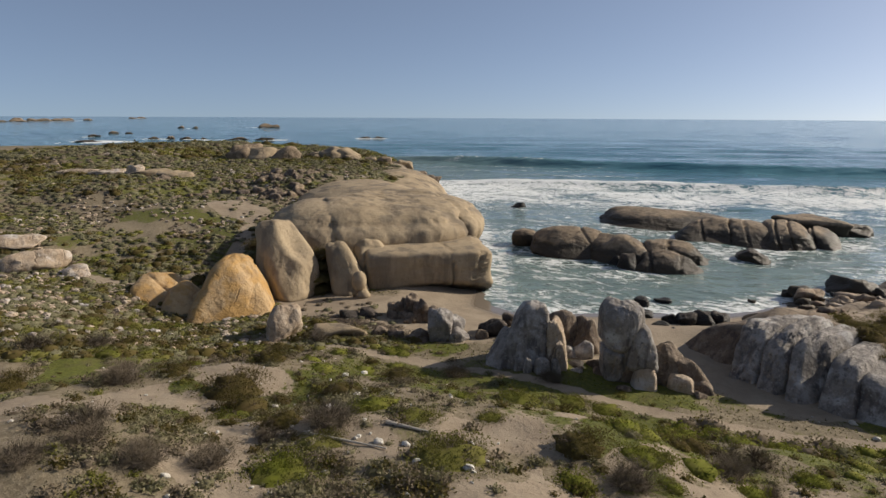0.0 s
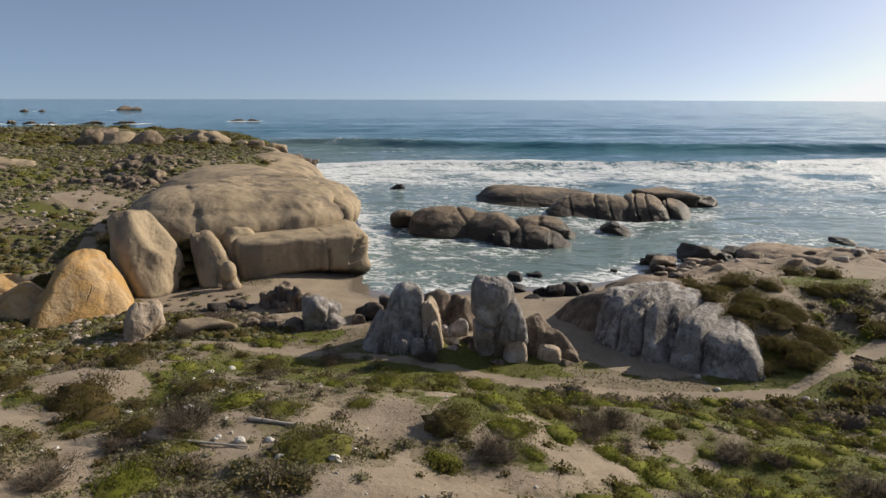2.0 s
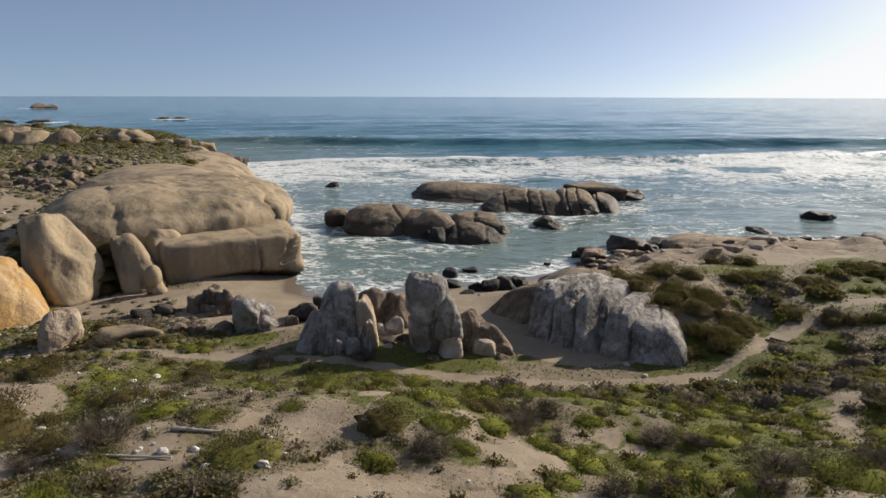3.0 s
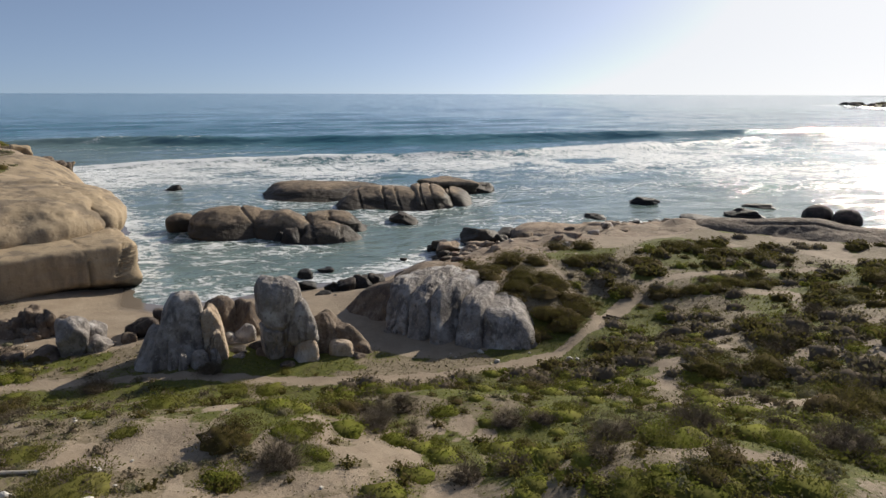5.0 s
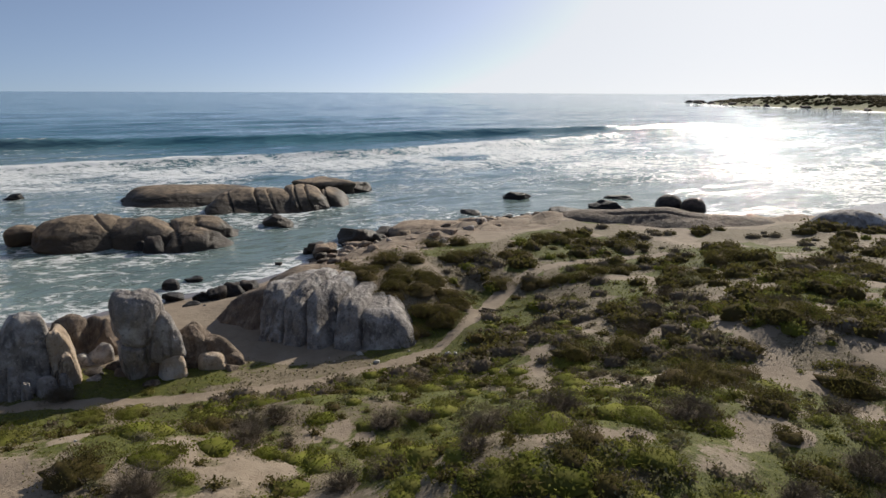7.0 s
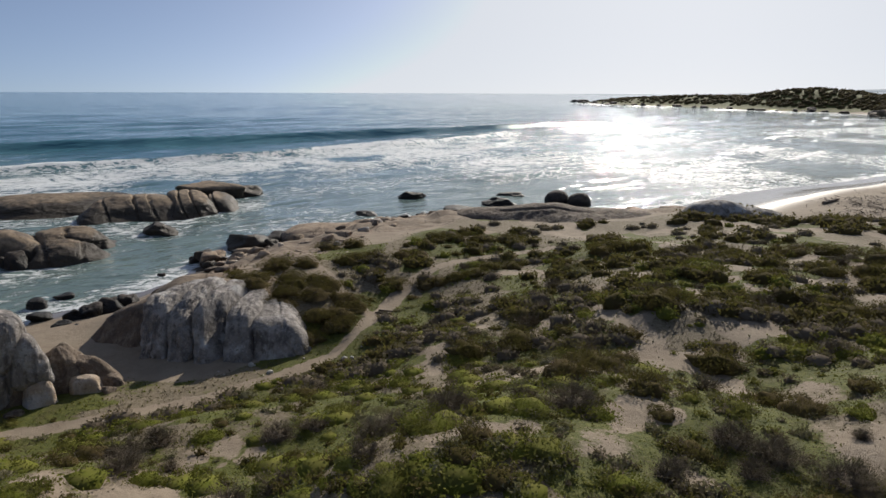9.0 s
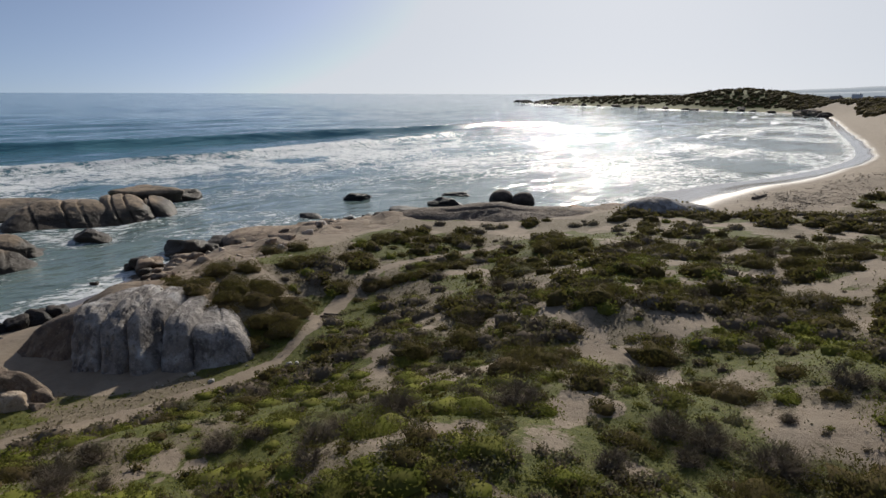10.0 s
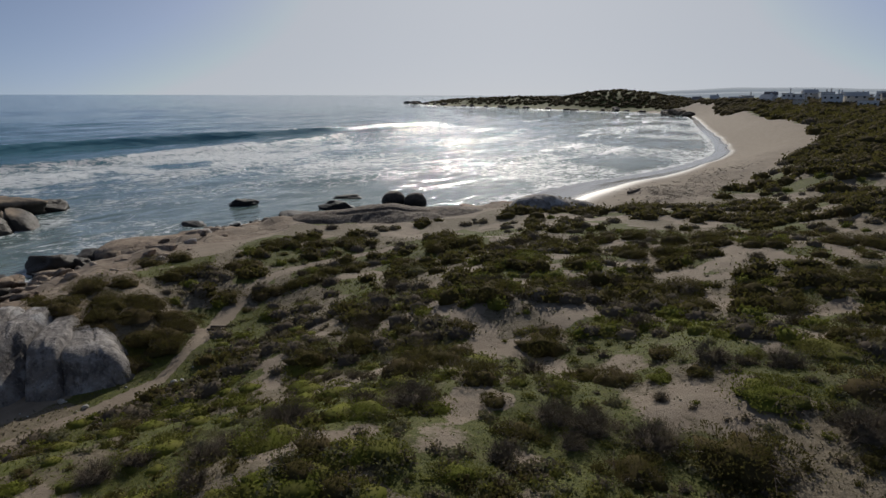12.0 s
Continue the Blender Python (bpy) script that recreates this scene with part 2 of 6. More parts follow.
PINK = granite("pinkish_granite", (0.33, 0.24, 0.165), (0.46, 0.36, 0.26), (0.18, 0.12, 0.09), 0.6, None, 0.3, 0.0, 0.3)
m = Mat("bleached_wood")
WOODPALE = m.done(m.mix(m.noise(7, 5, 0.6, (1, 1, 4)), (0.34, 0.30, 0.25), (0.55, 0.50, 0.43)), 0.85)
m = Mat("dry_kelp")
WRACK = m.done(m.mix(m.island(), (0.035, 0.026, 0.02), (0.11, 0.08, 0.055)), 0.8)
m = Mat("white_plaster")
PLASTER = m.done(m.mix(m.noise(0.6, 4, 0.6), (0.72, 0.72, 0.70), (0.82, 0.81, 0.79)), 0.9)
m = Mat("cream_plaster")
PLASTER_WARM = m.done(m.mix(m.noise(0.6, 4, 0.6), (0.55, 0.50, 0.43), (0.66, 0.61, 0.54)), 0.9)
m = Mat("grey_roof")
ROOFGREY = m.done(m.mix(m.noise(1.2, 4, 0.6), (0.46, 0.45, 0.44), (0.58, 0.57, 0.55)), 0.7)
m = Mat("dark_roof")
ROOFDARK = m.done(m.mix(m.noise(1.2, 4, 0.6), (0.16, 0.14, 0.13), (0.24, 0.21, 0.20)), 0.7)
m = Mat("window_frame")
FRAME = m.done(m.mix(m.noise(2, 2, 0.5), (0.7, 0.7, 0.7), (0.8, 0.8, 0.8)), 0.6)
m = Mat("window_pane")
PANE = m.done((0.03, 0.035, 0.04), 0.08, (), 0.6)
# far hills glow pale blue: the haze of distance is put into the material
m = Mat("haze_glow_hills")
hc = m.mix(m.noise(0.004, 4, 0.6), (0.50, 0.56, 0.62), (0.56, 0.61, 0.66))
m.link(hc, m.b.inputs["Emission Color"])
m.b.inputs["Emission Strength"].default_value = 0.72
HAZE_GLOW = m.done((0.05, 0.05, 0.05), 0.95)

# ---- numbers for the lie of the land ----


def lattice(ix, iy, seed):
    h = (ix.astype(np.int64) * 374761393 + iy.astype(np.int64) * 668265263 + seed * 974711) & 0xFFFFFFFF
    h = ((h ^ (h >> 13)) * 1274126177) & 0xFFFFFFFF
    return ((h ^ (h >> 16)) & 0xFFFF) / 65535.0


def value(x, y, seed):
    ix, iy = np.floor(x), np.floor(y)
    fx, fy = x - ix, y - iy
    fx, fy = fx * fx * (3 - 2 * fx), fy * fy * (3 - 2 * fy)
    a, b = lattice(ix, iy, seed), lattice(ix + 1, iy, seed)
    c, d = lattice(ix, iy + 1, seed), lattice(ix + 1, iy + 1, seed)
    return (a + (b - a) * fx) * (1 - fy) + (c + (d - c) * fx) * fy


def fbm(x, y, size, seed, octaves=4):
    out, amp, tot = 0.0, 1.0, 0.0
    for k in range(octaves):
        out = out + amp * value(x * 2 ** k / size + 17.3 * k, y * 2 ** k / size - 9.1 * k, seed + k)
        tot += amp
        amp *= 0.5
    return out / tot


def smooth(v, lo, hi):
    v = np.clip((v - lo) / (hi - lo), 0, 1)
    return v * v * (3 - 2 * v)


def line_distance(x, y, pts):
    """Distance to an open line of points, and the share of the way along it."""
    best, where = np.full(np.shape(x), 1e9), np.zeros(np.shape(x))
    n = len(pts) - 1
    for k in range(n):
        (ax, ay), (bx, by) = pts[k], pts[k + 1]
        dx, dy = bx - ax, by - ay
        s = np.clip(((x - ax) * dx + (y - ay) * dy) / (dx * dx + dy * dy), 0, 1)
        d = np.hypot(x - ax - s * dx, y - ay - s * dy)
        where = np.where(d < best, (k + s) / n, where)
        best = np.minimum(best, d)
    return best, where


def side(x, y, pts):
    """True inside the closed polygon."""
    inside = np.zeros(np.shape(x), bool)
    for (ax, ay), (bx, by) in zip(pts, pts[1:] + pts[:1]):
        cross = (ay > y) != (by > y)
        xs = ax + (y - ay) / ((by - ay) or 1e-9) * (bx - ax)
        inside ^= cross & (x < xs)
    return inside


# waterline of the near coast, then of the bay and the far headland
COAST = [(-420, -60), (-230, 60), (-165, 118), (-128, 135), (-100, 124), (-72, 105), (-50, 80), (-33, 56), (-25, 43), (-22, 37),
         (-16.5, 40.6), (-12, 43.4), (-8.5, 45), (-5.4, 49.6), (-2.2, 54.6), (3, 58.6), (8.5, 62.6), (15, 66.6), (22, 68.4), (33, 66.6), (40, 62)]
BAY = [(48, 63), (58, 67), (72, 73), (96, 76), (131, 88), (161, 107), (250, 178), (350, 255), (385, 292), (420, 360), (400, 420),
       (430, 545), (404, 630), (441, 760), (520, 800), (640, 760), (900, 900), (2200, 1300), (4700, 1500)]


def eased(pts, times):
    """Round the corners of a line of points."""
    for _ in range(times):
        out = [pts[0]]
        for (ax, ay), (bx, by) in zip(pts, pts[1:]):
            out += [(ax * 0.75 + bx * 0.25, ay * 0.75 + by * 0.25), (ax * 0.25 + bx * 0.75, ay * 0.25 + by * 0.75)]
        pts = out + [pts[-1]]
    return pts


COVE = eased(COAST + BAY[:1], 1)
STRAND = eased(BAY[:12], 2)
SHORE = COVE + STRAND[1:] + BAY[12:]
N0, N1 = len(COVE), len(COVE) + len(STRAND)


def bay_share(where):
    """1 along the sandy bay, 0 along the rocky coast on either side."""
    k = where * (len(SHORE) - 1)
    return smooth(k, N0 - 3, N0 + 1) * (1 - smooth(k, N1 - 16, N1 - 11))


def rocky_end(where):
    return smooth(where * (len(SHORE) - 1), N1 - 16, N1 - 11)

LAND = SHORE + [(4700, -4700), (-4700, -4700), (-4700, -400)]

# knolls and hollows: x, y, height
NEAR = [(0, 0, 8.2), (6, 11, 6.5), (11, 13.6, 5.9), (-7, 15, 4.3), (-12, 12.6, 4.3), (-9, 10.5, 5.1), (-18, 4, 5.6), (-20, 15, 2.9),
        (0, 20, 3.0), (3.7, 29.2, 0.75), (-18, 25, 0.75), (-8, 26, 0.7), (8, 35, 1.1), (17, 41, 2.2), (-1.5, 27.5, 0.65), (-29, 22, 0.85)]
RIGHT = [(16, 17, 4.6), (18, 20.6, 5.0), (24.5, 25, 4.8), (20, 10, 6.2), (35, 14, 6.0), (30, 34, 3.6), (45, 44, 2.6), (30, 48, 2.3), (10, 24, 3.0),
         (-3.4, 39.6, 3.1), (0.2, 37.8, 3.3), (2.8, 37.2, 2.5), (-6.6, 34.6, 0.5), (-4.6, 32.2, 0.5), (-2.4, 30.9, 0.5), (0.4, 29.9, 0.6), (3.2, 41.0, 2.8), (-1.6, 43.5, 2.6), (3.5, 48.5, 2.2), (8, 52, 2.1), (14, 56, 2.0), (50, 36, 3.2), (55, 50, 1.2), (66, 48, 1.3), (82, 52, 1.3), (60, 20, 5.5), (90, 40, 5.0), (30, 60, 1.3)]
LEFT = [(-36, 24, 0.9), (-45, 22, 2.2), (-40, 10, 3.2), (-60, 24, 4.2), (-72, 41, 6.8), (-58, 40, 5.0), (-50, 36, 3.8), (-60, 58, 6.6), (-80, 75, 6.6),
        (-110, 60, 8.2), (-130, 90, 7.6), (-100, 100, 6.4), (-90, 20, 7.5), (-46, 56, 4.4), (-8, 36, 0.5), (-34, 32, 0.7), (-22, 31, 0.55)]
KNOTS = NEAR + RIGHT + LEFT

FOOTPATH = [(-30.5, 22.3), (-26.8, 22.9), (-21.4, 24.6), (-16.6, 25.7), (-12.2, 25.9), (-7.9, 26.2), (-3.9, 26.6), (-1.4, 27.1), (2.4, 28.6),
            (4.4, 29.9), (7.1, 33.3), (9.7, 37.0), (12.8, 39.9), (17.6, 41.2), (23.0, 41.6)]
BRANCH = [(7.2, 34.0), (5.5, 38.2), (4.6, 41.3), (4.4, 45.0)]
HILL_TRAIL = [(-47.5, 21.6), (-44.0, 22.9), (-43.2, 25.6), (-42.4, 29.4), (-44.5, 33.4), (-49, 38), (-54, 40.8)]
# bare sandy clearings: x, y, half width, half depth
CLEARINGS = [(-12.0, 12.0, 1.20, 1.12), (-9.0, 15.1, 0.88, 1.35), (-4.6, 16.4, 0.72, 1.20), (-19.6, 15.2, 1.28, 0.98), (-17.3, 17.8, 1.20, 0.75),
             (-7.4, 10.4, 0.88, 0.75), (1.9, 14.2, 0.80, 0.75), (20.5, 23.0, 0.80, 1.50), (19.0, 18.5, 1.76, 0.90), (12.7, 14.6, 0.80, 1.05),
             (14.8, 9.7, 1.76, 0.90), (8.0, 10.9, 0.80, 0.75), (16.6, 12.8, 0.96, 1.05), (1.5, 11.3, 0.64, 0.75), (14.5, 27.3, 0.48, 1.12)]
CLEARINGS_LEFT = [(-12.0, 12.0, 3.0, 2.3), (-17.1, 10.4, 2.00, 1.80), (-21.4, 11.9, 2.00, 1.80), (-19.7, 15.1, 1.86, 1.76), (-14.9, 16.8, 2.00, 1.80), (-10.5, 14.2, 1.35, 1.28),
                  (-8.9, 15.3, 2.89, 2.70), (-4.5, 14.0, 2.39, 2.27), (-5.0, 16.2, 1.10, 1.04), (-0.3, 18.5, 1.60, 1.51), (-9.2, 24.4, 1.69, 1.60), (-2.3, 15.3, 1.01, 0.95),
                  (8.1, 10.9, 1.88, 1.78)]
CLEARINGS_RIGHT = [(6.6, 12.3, 1.20, 1.13), (1.4, 12.8, 1.23, 1.17), (14.4, 16.7, 2.13, 2.02), (11.5, 28.3, 1.63, 1.55), (7.1, 20.4, 1.84, 1.75), (20.4, 22.9, 1.63, 1.55),
                   (15.6, 9.4, 3.23, 2.70), (18.1, 14.1, 2.13, 2.02), (19.6, 18.6, 3.23, 2.70), (14.1, 16.6, 1.35, 1.28), (8.4, 11.1, 1.56, 1.48), (9.9, 9.8, 1.14, 1.08),
                   (20.3, 22.2, 1.25, 1.19)]


def shore_distance(x, y):
    d, where = line_distance(x, y, SHORE)
    return np.where(side(x, y, LAND), d, -d), where


def rock_share(x, y, s, where):
    """Bare granite ledges above the waterline of the near coast."""
    band = smooth(s, 0.5, 2.0) * (1 - smooth(s + (fbm(x, y, 6, 141, 3) - 0.5) * 9, 9.0, 13.0))
    return band * smooth(x, -6.5, -4) * smooth(y + 0.6 * x, 33.5, 36) * smooth(y, 34, 37) * (1 - smooth(x, 40, 46))


def height(x, y):
    """Height of the ground: knolls blended together, let down to the waterline."""
    x, y = np.asarray(x, float), np.asarray(y, float)
    num, den = np.full(x.shape, 5.5 * 2e-5), np.full(x.shape, 2e-5)
    for kx, ky, kz in KNOTS:
        w = 1 / ((x - kx) ** 2 + (y - ky) ** 2 + 6.0) ** 1.7
        num, den = num + w * kz, den + w
    z = num / den
    s, where = shore_distance(x, y)
    sandy = bay_share(where)
    far = np.hypot(x, y)
    # the sandy bay has a wide flat beach and a dune behind it
    reach = 9 + sandy * 14 + 34 * rocky_end(where)
    flat = np.clip(s, 0, None) * (0.07 - 0.025 * sandy)
    dune = 3.5 + 4 * fbm(x, y, 60, 5, 3)
    town = 4.5 * smooth(np.hypot(x, y), 400, 470) * (1 - smooth(y, 300, 340)) * smooth(x, 250, 330)
    hill = town + 11 * np.exp(-((x - 470) / 45) ** 2 - ((y - 420) / 60) ** 2) + 4 * np.exp(-((x - 480) / 70) ** 2 - ((y - 560) / 150) ** 2)
    beyond = smooth(far, 110, 170) * smooth(x, 30, 90)
    z = z * (1 - beyond) + (dune + hill) * beyond
    rise = smooth(s, 2, reach)
    up = np.minimum(flat, 1.1) * (1 - rise) + z * rise
    up = np.minimum(up, np.maximum(z, 0.12 * s))
    rough = (fbm(x, y, 3.2, 11, 4) - 0.5) * 0.55 + (fbm(x, y, 14, 21, 3) - 0.5) * 0.7
    d1, _ = line_distance(x, y, FOOTPATH)
    up = up + rough * smooth(s, 8, 18) * (0.25 + 0.75 * smooth(d1, 0.8, 4.0))
    ledge = rock_share(x, y, s, where)
    up = up + ledge * (np.abs(fbm(x, y * 1.5, 5.0, 131, 4) - 0.5) * 2.6 - 0.25)
    down = np.maximum(s * 0.11, -5.0)
    return np.where(s > 0, up, down)


def clearing(x, y):
    out = np.zeros(np.shape(x))
    wob = (fbm(x, y, 1.6, 31, 3) - 0.5) * 1.5
    for cx, cy, rx, ry in CLEARINGS + CLEARINGS_LEFT + CLEARINGS_RIGHT:
        out = np.maximum(out, 0.8 - np.hypot((x - cx) / rx, (y - cy) / ry) + wob * 1.2)
    return np.clip(out, 0, 1)


def sand_share(x, y):
    """1 on beaches, paths and clearings, 0 under plants."""
    s, where = shore_distance(x, y)
    sandy = bay_share(where)
    wide = 9 + 3 * smooth(x, 0, 6) * (1 - sandy) - 13 * rocky_end(where) + 14 * sandy * smooth(np.hypot(x, y), 55, 70) + (fbm(x, y, 7, 41, 3) - 0.5) * 8
    beach = 1 - smooth(s, wide - 1.5, wide + 1.5)
    d1, _ = line_distance(x, y, FOOTPATH)
    d2, _ = line_distance(x, y, BRANCH)
    wob = (fbm(x, y, 1.5, 51, 3) - 0.5) * 0.7
    path = np.maximum(1 - smooth(d1 + wob * 0.8, 0.30, 0.62), 1 - smooth(d2 + wob * 0.8, 0.26, 0.6))
    d3, _ = line_distance(x, y, HILL_TRAIL)
    path = np.maximum(path, 1 - smooth(d3 + wob * 0.8, 0.35, 0.8))
    path = np.maximum(path, 1 - smooth(np.hypot((x + 53.5) / 4.2, (y - 40.6) / 2.6) + wob * 0.6, 0.75, 1.1))
    grassy = (1 - smooth(y + wob * 2, 27.6, 29.2)) * (1 - smooth(x, -6, -3.5)) * smooth(x, -26, -22)
    beach = beach * (1 - grassy)
    speck = smooth(fbm(x, y, 2.6, 61, 4), 0.58 - 0.02 * smooth(x, 0, 8), 0.68) * (1 - smooth(np.hypot(x, y), 70, 110)) * smooth(x, -40, -28)
    cove = (1 - smooth(np.hypot((x + 7.0) / 5.0, (y - 36.0) / 6.0) + wob * 0.3, 0.85, 1.1)) * (1 - grassy)
    cove2 = 1 - smooth(np.hypot((x + 28) / 10, (y - 30.6) / 3.4) + wob * 0.3, 0.85, 1.1)
    cove3 = 1 - smooth(np.hypot((x + 2.6) / 4.6, (y - 32.4) / 3.0) + wob * 0.5, 0.8, 1.1)
    speck = speck * (1 - 0.8 * (1 - smooth(d1, 2.5, 5.0)))
    return np.clip(np.maximum.reduce([beach, path, speck * 0.9, clearing(x, y), cove, cove2, cove3]), 0, 1)


def green_share(x, y):
    d1, _ = line_distance(x, y, FOOTPATH)
    return 0.42 * (1 - smooth(np.hypot(x + 7, y - 18), 9, 17)) * smooth(fbm(x, y, 2.6, 73, 3), 0.38, 0.6) + 0.1 * (1 - smooth(x, -42, -34)) * (1 - smooth(np.hypot(x, y), 120, 180)) + 0.45 * (1 - smooth(d1, 2.0, 5.0)) * smooth(fbm(x, y, 2.4, 77, 3), 0.36, 0.6) + smooth(fbm(x, y, 4.0, 71, 4), 0.49, 0.62) * (0.5 + 0.5 * smooth(x, -42, -28)) * (1 - smooth(np.hypot(x, y), 250, 330)) + 0.8 * smooth(np.hypot(x, y), 250, 330)


# ---- helpers for meshes ----


def mesh_of(name, verts, faces, mat, smooth_shade=True):
    me = bpy.data.meshes.new(name)
    verts, faces = np.asarray(verts, np.float32), np.asarray(faces, np.int32)
    k = faces.shape[1]
    me.vertices.add(len(verts))
    me.vertices.foreach_set("co", verts.ravel())
    me.loops.add(faces.size)
    me.loops.foreach_set("vertex_index", faces.ravel())
    me.polygons.add(len(faces))
    me.polygons.foreach_set("loop_start", np.arange(0, faces.size, k, dtype=np.int32))
    me.update(calc_edges=True)
    me.validate()
    me.polygons.foreach_set("use_smooth", np.resize(smooth_shade, len(me.polygons)) if isinstance(smooth_shade, bool) else np.arange(len(me.polygons)) < smooth_shade)
    me.materials.append(mat)
    return me


def store(me, name, values):
    me.attributes.new(name, "FLOAT", "POINT").data.foreach_set("value", np.asarray(values, np.float32))


def part(name, me, parent, label=""):
    ob = new(name, me)
    ob.parent = parent
    return tagged(ob, label) if label else ob


def polar(angles, radii):
    """A sheet of rings round the middle of the shot; angles from +y, to the right."""
    a, r = np.meshgrid(angles, radii)
    x, y = np.sin(a) * r, np.cos(a) * r
    na, nr = len(angles), len(radii)
    i = np.arange(na - 1)[None, :] + na * np.arange(nr - 1)[:, None]
    faces = np.stack([i, i + na, i + na + 1, i + 1], -1).reshape(-1, 4)
    return x.ravel(), y.ravel(), faces


# ---- ground ----
front = np.radians(np.arange(-74, 80.01, 0.32))
back = np.radians(np.concatenate([np.arange(80.32, 286, 4.0), [286.0]]))
angles = np.concatenate([front, back])
gx, gy, gf = polar(angles, np.concatenate([[0.01, 2.0, 4.0], np.geomspace(6, 160, 270), np.geomspace(164, 1000, 110), np.geomspace(1080, 4830, 24)]))
gz = height(gx, gy)
me = mesh_of("ground", np.stack([gx, gy, gz], -1), gf, GROUND)
store(me, "sand", sand_share(gx, gy))
store(me, "green", green_share(gx, gy))
gs, gw = shore_distance(gx, gy)
store(me, "rock", rock_share(gx, gy, gs, gw))
bay = bay_share(gw)
close = 1 - smooth(np.hypot(gx, gy), 90, 150)
store(me, "wet", (1 - smooth(gs + 1.5 * bay * (fbm(gx, gy, 9, 151, 2) - 0.5), 0.8 + (1.2 + 3.0 * close) * bay, 1.8 + (4.0 + 9.0 * close) * bay)) * smooth(gs, -6, -1) * (1 - rocky_end(gw)))
tagged(new("ground", me), "sandy coastal dune ground with low green scrub and bare paths", "ground", kind="structure")

# ---- sea ----
SURF = [(-110, 92), (-78, 108), (-44, 125), (2, 141), (44, 165), (69, 185), (110, 215)]
SWELL = [(-150, 150), (-90, 165), (-24, 177), (39, 205), (96, 222), (190, 250)]
INNER = [(20, 92), (60, 100), (100, 110), (150, 135), (240, 200)]
ISLES = [(-25, 59, 7), (-16, 58, 6), (-22, 80, 6), (-12, 73, 7), (-4, 82, 7), (38, 69, 4), (32, 73, 4), (22, 81, 3), (-44, 87, 2.5), (-8, 66, 2.5)]

# far rocks awash: x, y, length along the swell, height
FAR_ROCKS = ((-570, 502, 26, 7.5), (-300, 237, 20, 2.6), (-288, 248, 16, 2.0), (-257, 300, 13, 2.0), (-249, 306, 9, 2.4), (-342, 214, 8, 2.6), (-334, 219, 7, 3.0), (-328, 225, 9, 2.4), (-318, 230, 6, 2.0),
             (-464, 258, 9, 3.0), (-452, 263, 7, 2.4), (-413, 217, 10, 2.4), (-613, 417, 12, 4.0), (-598, 424, 9, 3.0), (-330, 171, 24, 1.6))
REEF = ((-1374, 609, 26, 9), (-1400, 640, 40, 8), (-1440, 690, 44, 8), (-1468, 720, 30, 9), (-1330, 560, 36, 7), (-1420, 600, 34, 10), (-1500, 780, 24, 7), (-2250, 1373, 50, 9), (-2150, 1280, 36, 8), (-1300, 520, 30, 6))


def crest(x, y, line, ahead, behind, off=0.0):
    d, where = line_distance(x, y, line)
    lo, hi = line[0], line[-1]
    sign = np.sign((hi[0] - lo[0]) * (y - lo[1]) - (hi[1] - lo[1]) * (x - lo[0]))
    # seaward is the left of the line
    k = np.where(sign > 0, d / behind, d / ahead)
    ends = smooth(where, 0.0, 0.15) * (1 - smooth(where, 0.85, 1.0))
    return np.exp(-k * k) * ends, d * sign, where


wa = np.radians(np.arange(-80, 78.01, 0.36))
wx, wy, wf = polar(wa, np.concatenate([np.geomspace(28, 330, 330), np.geomspace(336, 4830, 70)]))
ws, ww = shore_distance(wx, wy)
off = np.maximum(-ws, 0)
c1, sd1, p1 = crest(wx, wy, SURF, 1.8, 7.0)
c2, sd2, p2 = crest(wx, wy, SWELL, 2.6, 9.0)
c3, sd3, p3 = crest(wx, wy, INNER, 1.5, 6.0)
far = np.hypot(wx, wy)
calm = smooth(off, 1, 25)
wz = (1.15 * c1 * (0.75 + 0.5 * fbm(wx, wy, 9, 3, 3)) + 2.1 * c2 + 0.45 * c3) * calm
wz += (fbm(wx, wy, 7, 81, 4) - 0.5) * 0.55 * calm * (1 - smooth(far, 150, 330)) + (fbm(wx, wy, 2.0, 85, 2) - 0.5) * 0.16 * (1 - smooth(far, 60, 160))
wz += (fbm(wx * 0.35 + wy * 0.1, wy, 22, 91, 2) - 0.5) * 0.9 * smooth(off, 60, 140) * (1 - smooth(far, 700, 1500))
big = fbm(wx, wy, 26, 95, 3)
run = -0.464 * wx + 0.886 * wy
wz += 0.42 * np.sin(2 * np.pi * run / 36.0 + 6 * fbm(wx, wy, 120, 107, 3)) * smooth(fbm(wx, wy, 90, 109, 2), 0.25, 0.6) * smooth(off, 50, 110) * (1 - smooth(far, 500, 900))
chop = np.sin(2 * np.pi * run / 13.0 + 9 * fbm(wx, wy, 34, 101, 3)) * smooth(fbm(wx, wy, 30, 105, 2), 0.3, 0.6)
near = smooth(off, 12, 45) * (1 - smooth(far, 260, 420))
wz += 0.22 * chop * near
# rollers that bend with the beach of the bay
inbay = bay_share(ww) * smooth(wx, 40, 75)
set_in = np.sin(2 * np.pi * off / 14.0 + 7 * fbm(wx, wy, 60, 121, 4)) * smooth(fbm(wx, wy, 18, 123, 3), 0.3, 0.62)
wz += 0.38 * np.clip(set_in, -0.3, 1) ** 2 * np.sign(set_in) * inbay * smooth(off, 4, 14) * (1 - smooth(off, 120, 200))
patch = fbm(wx, wy * 1.6, 12, 111, 4)
foam = 0.84 * smooth(sd1, -56, -20) * (1 - smooth(sd1, -2, 3)) * smooth(0.55 * patch + 0.45 * big, 0.14, 0.52) * (1 - 0.3 * smooth(wx, 40, 110))
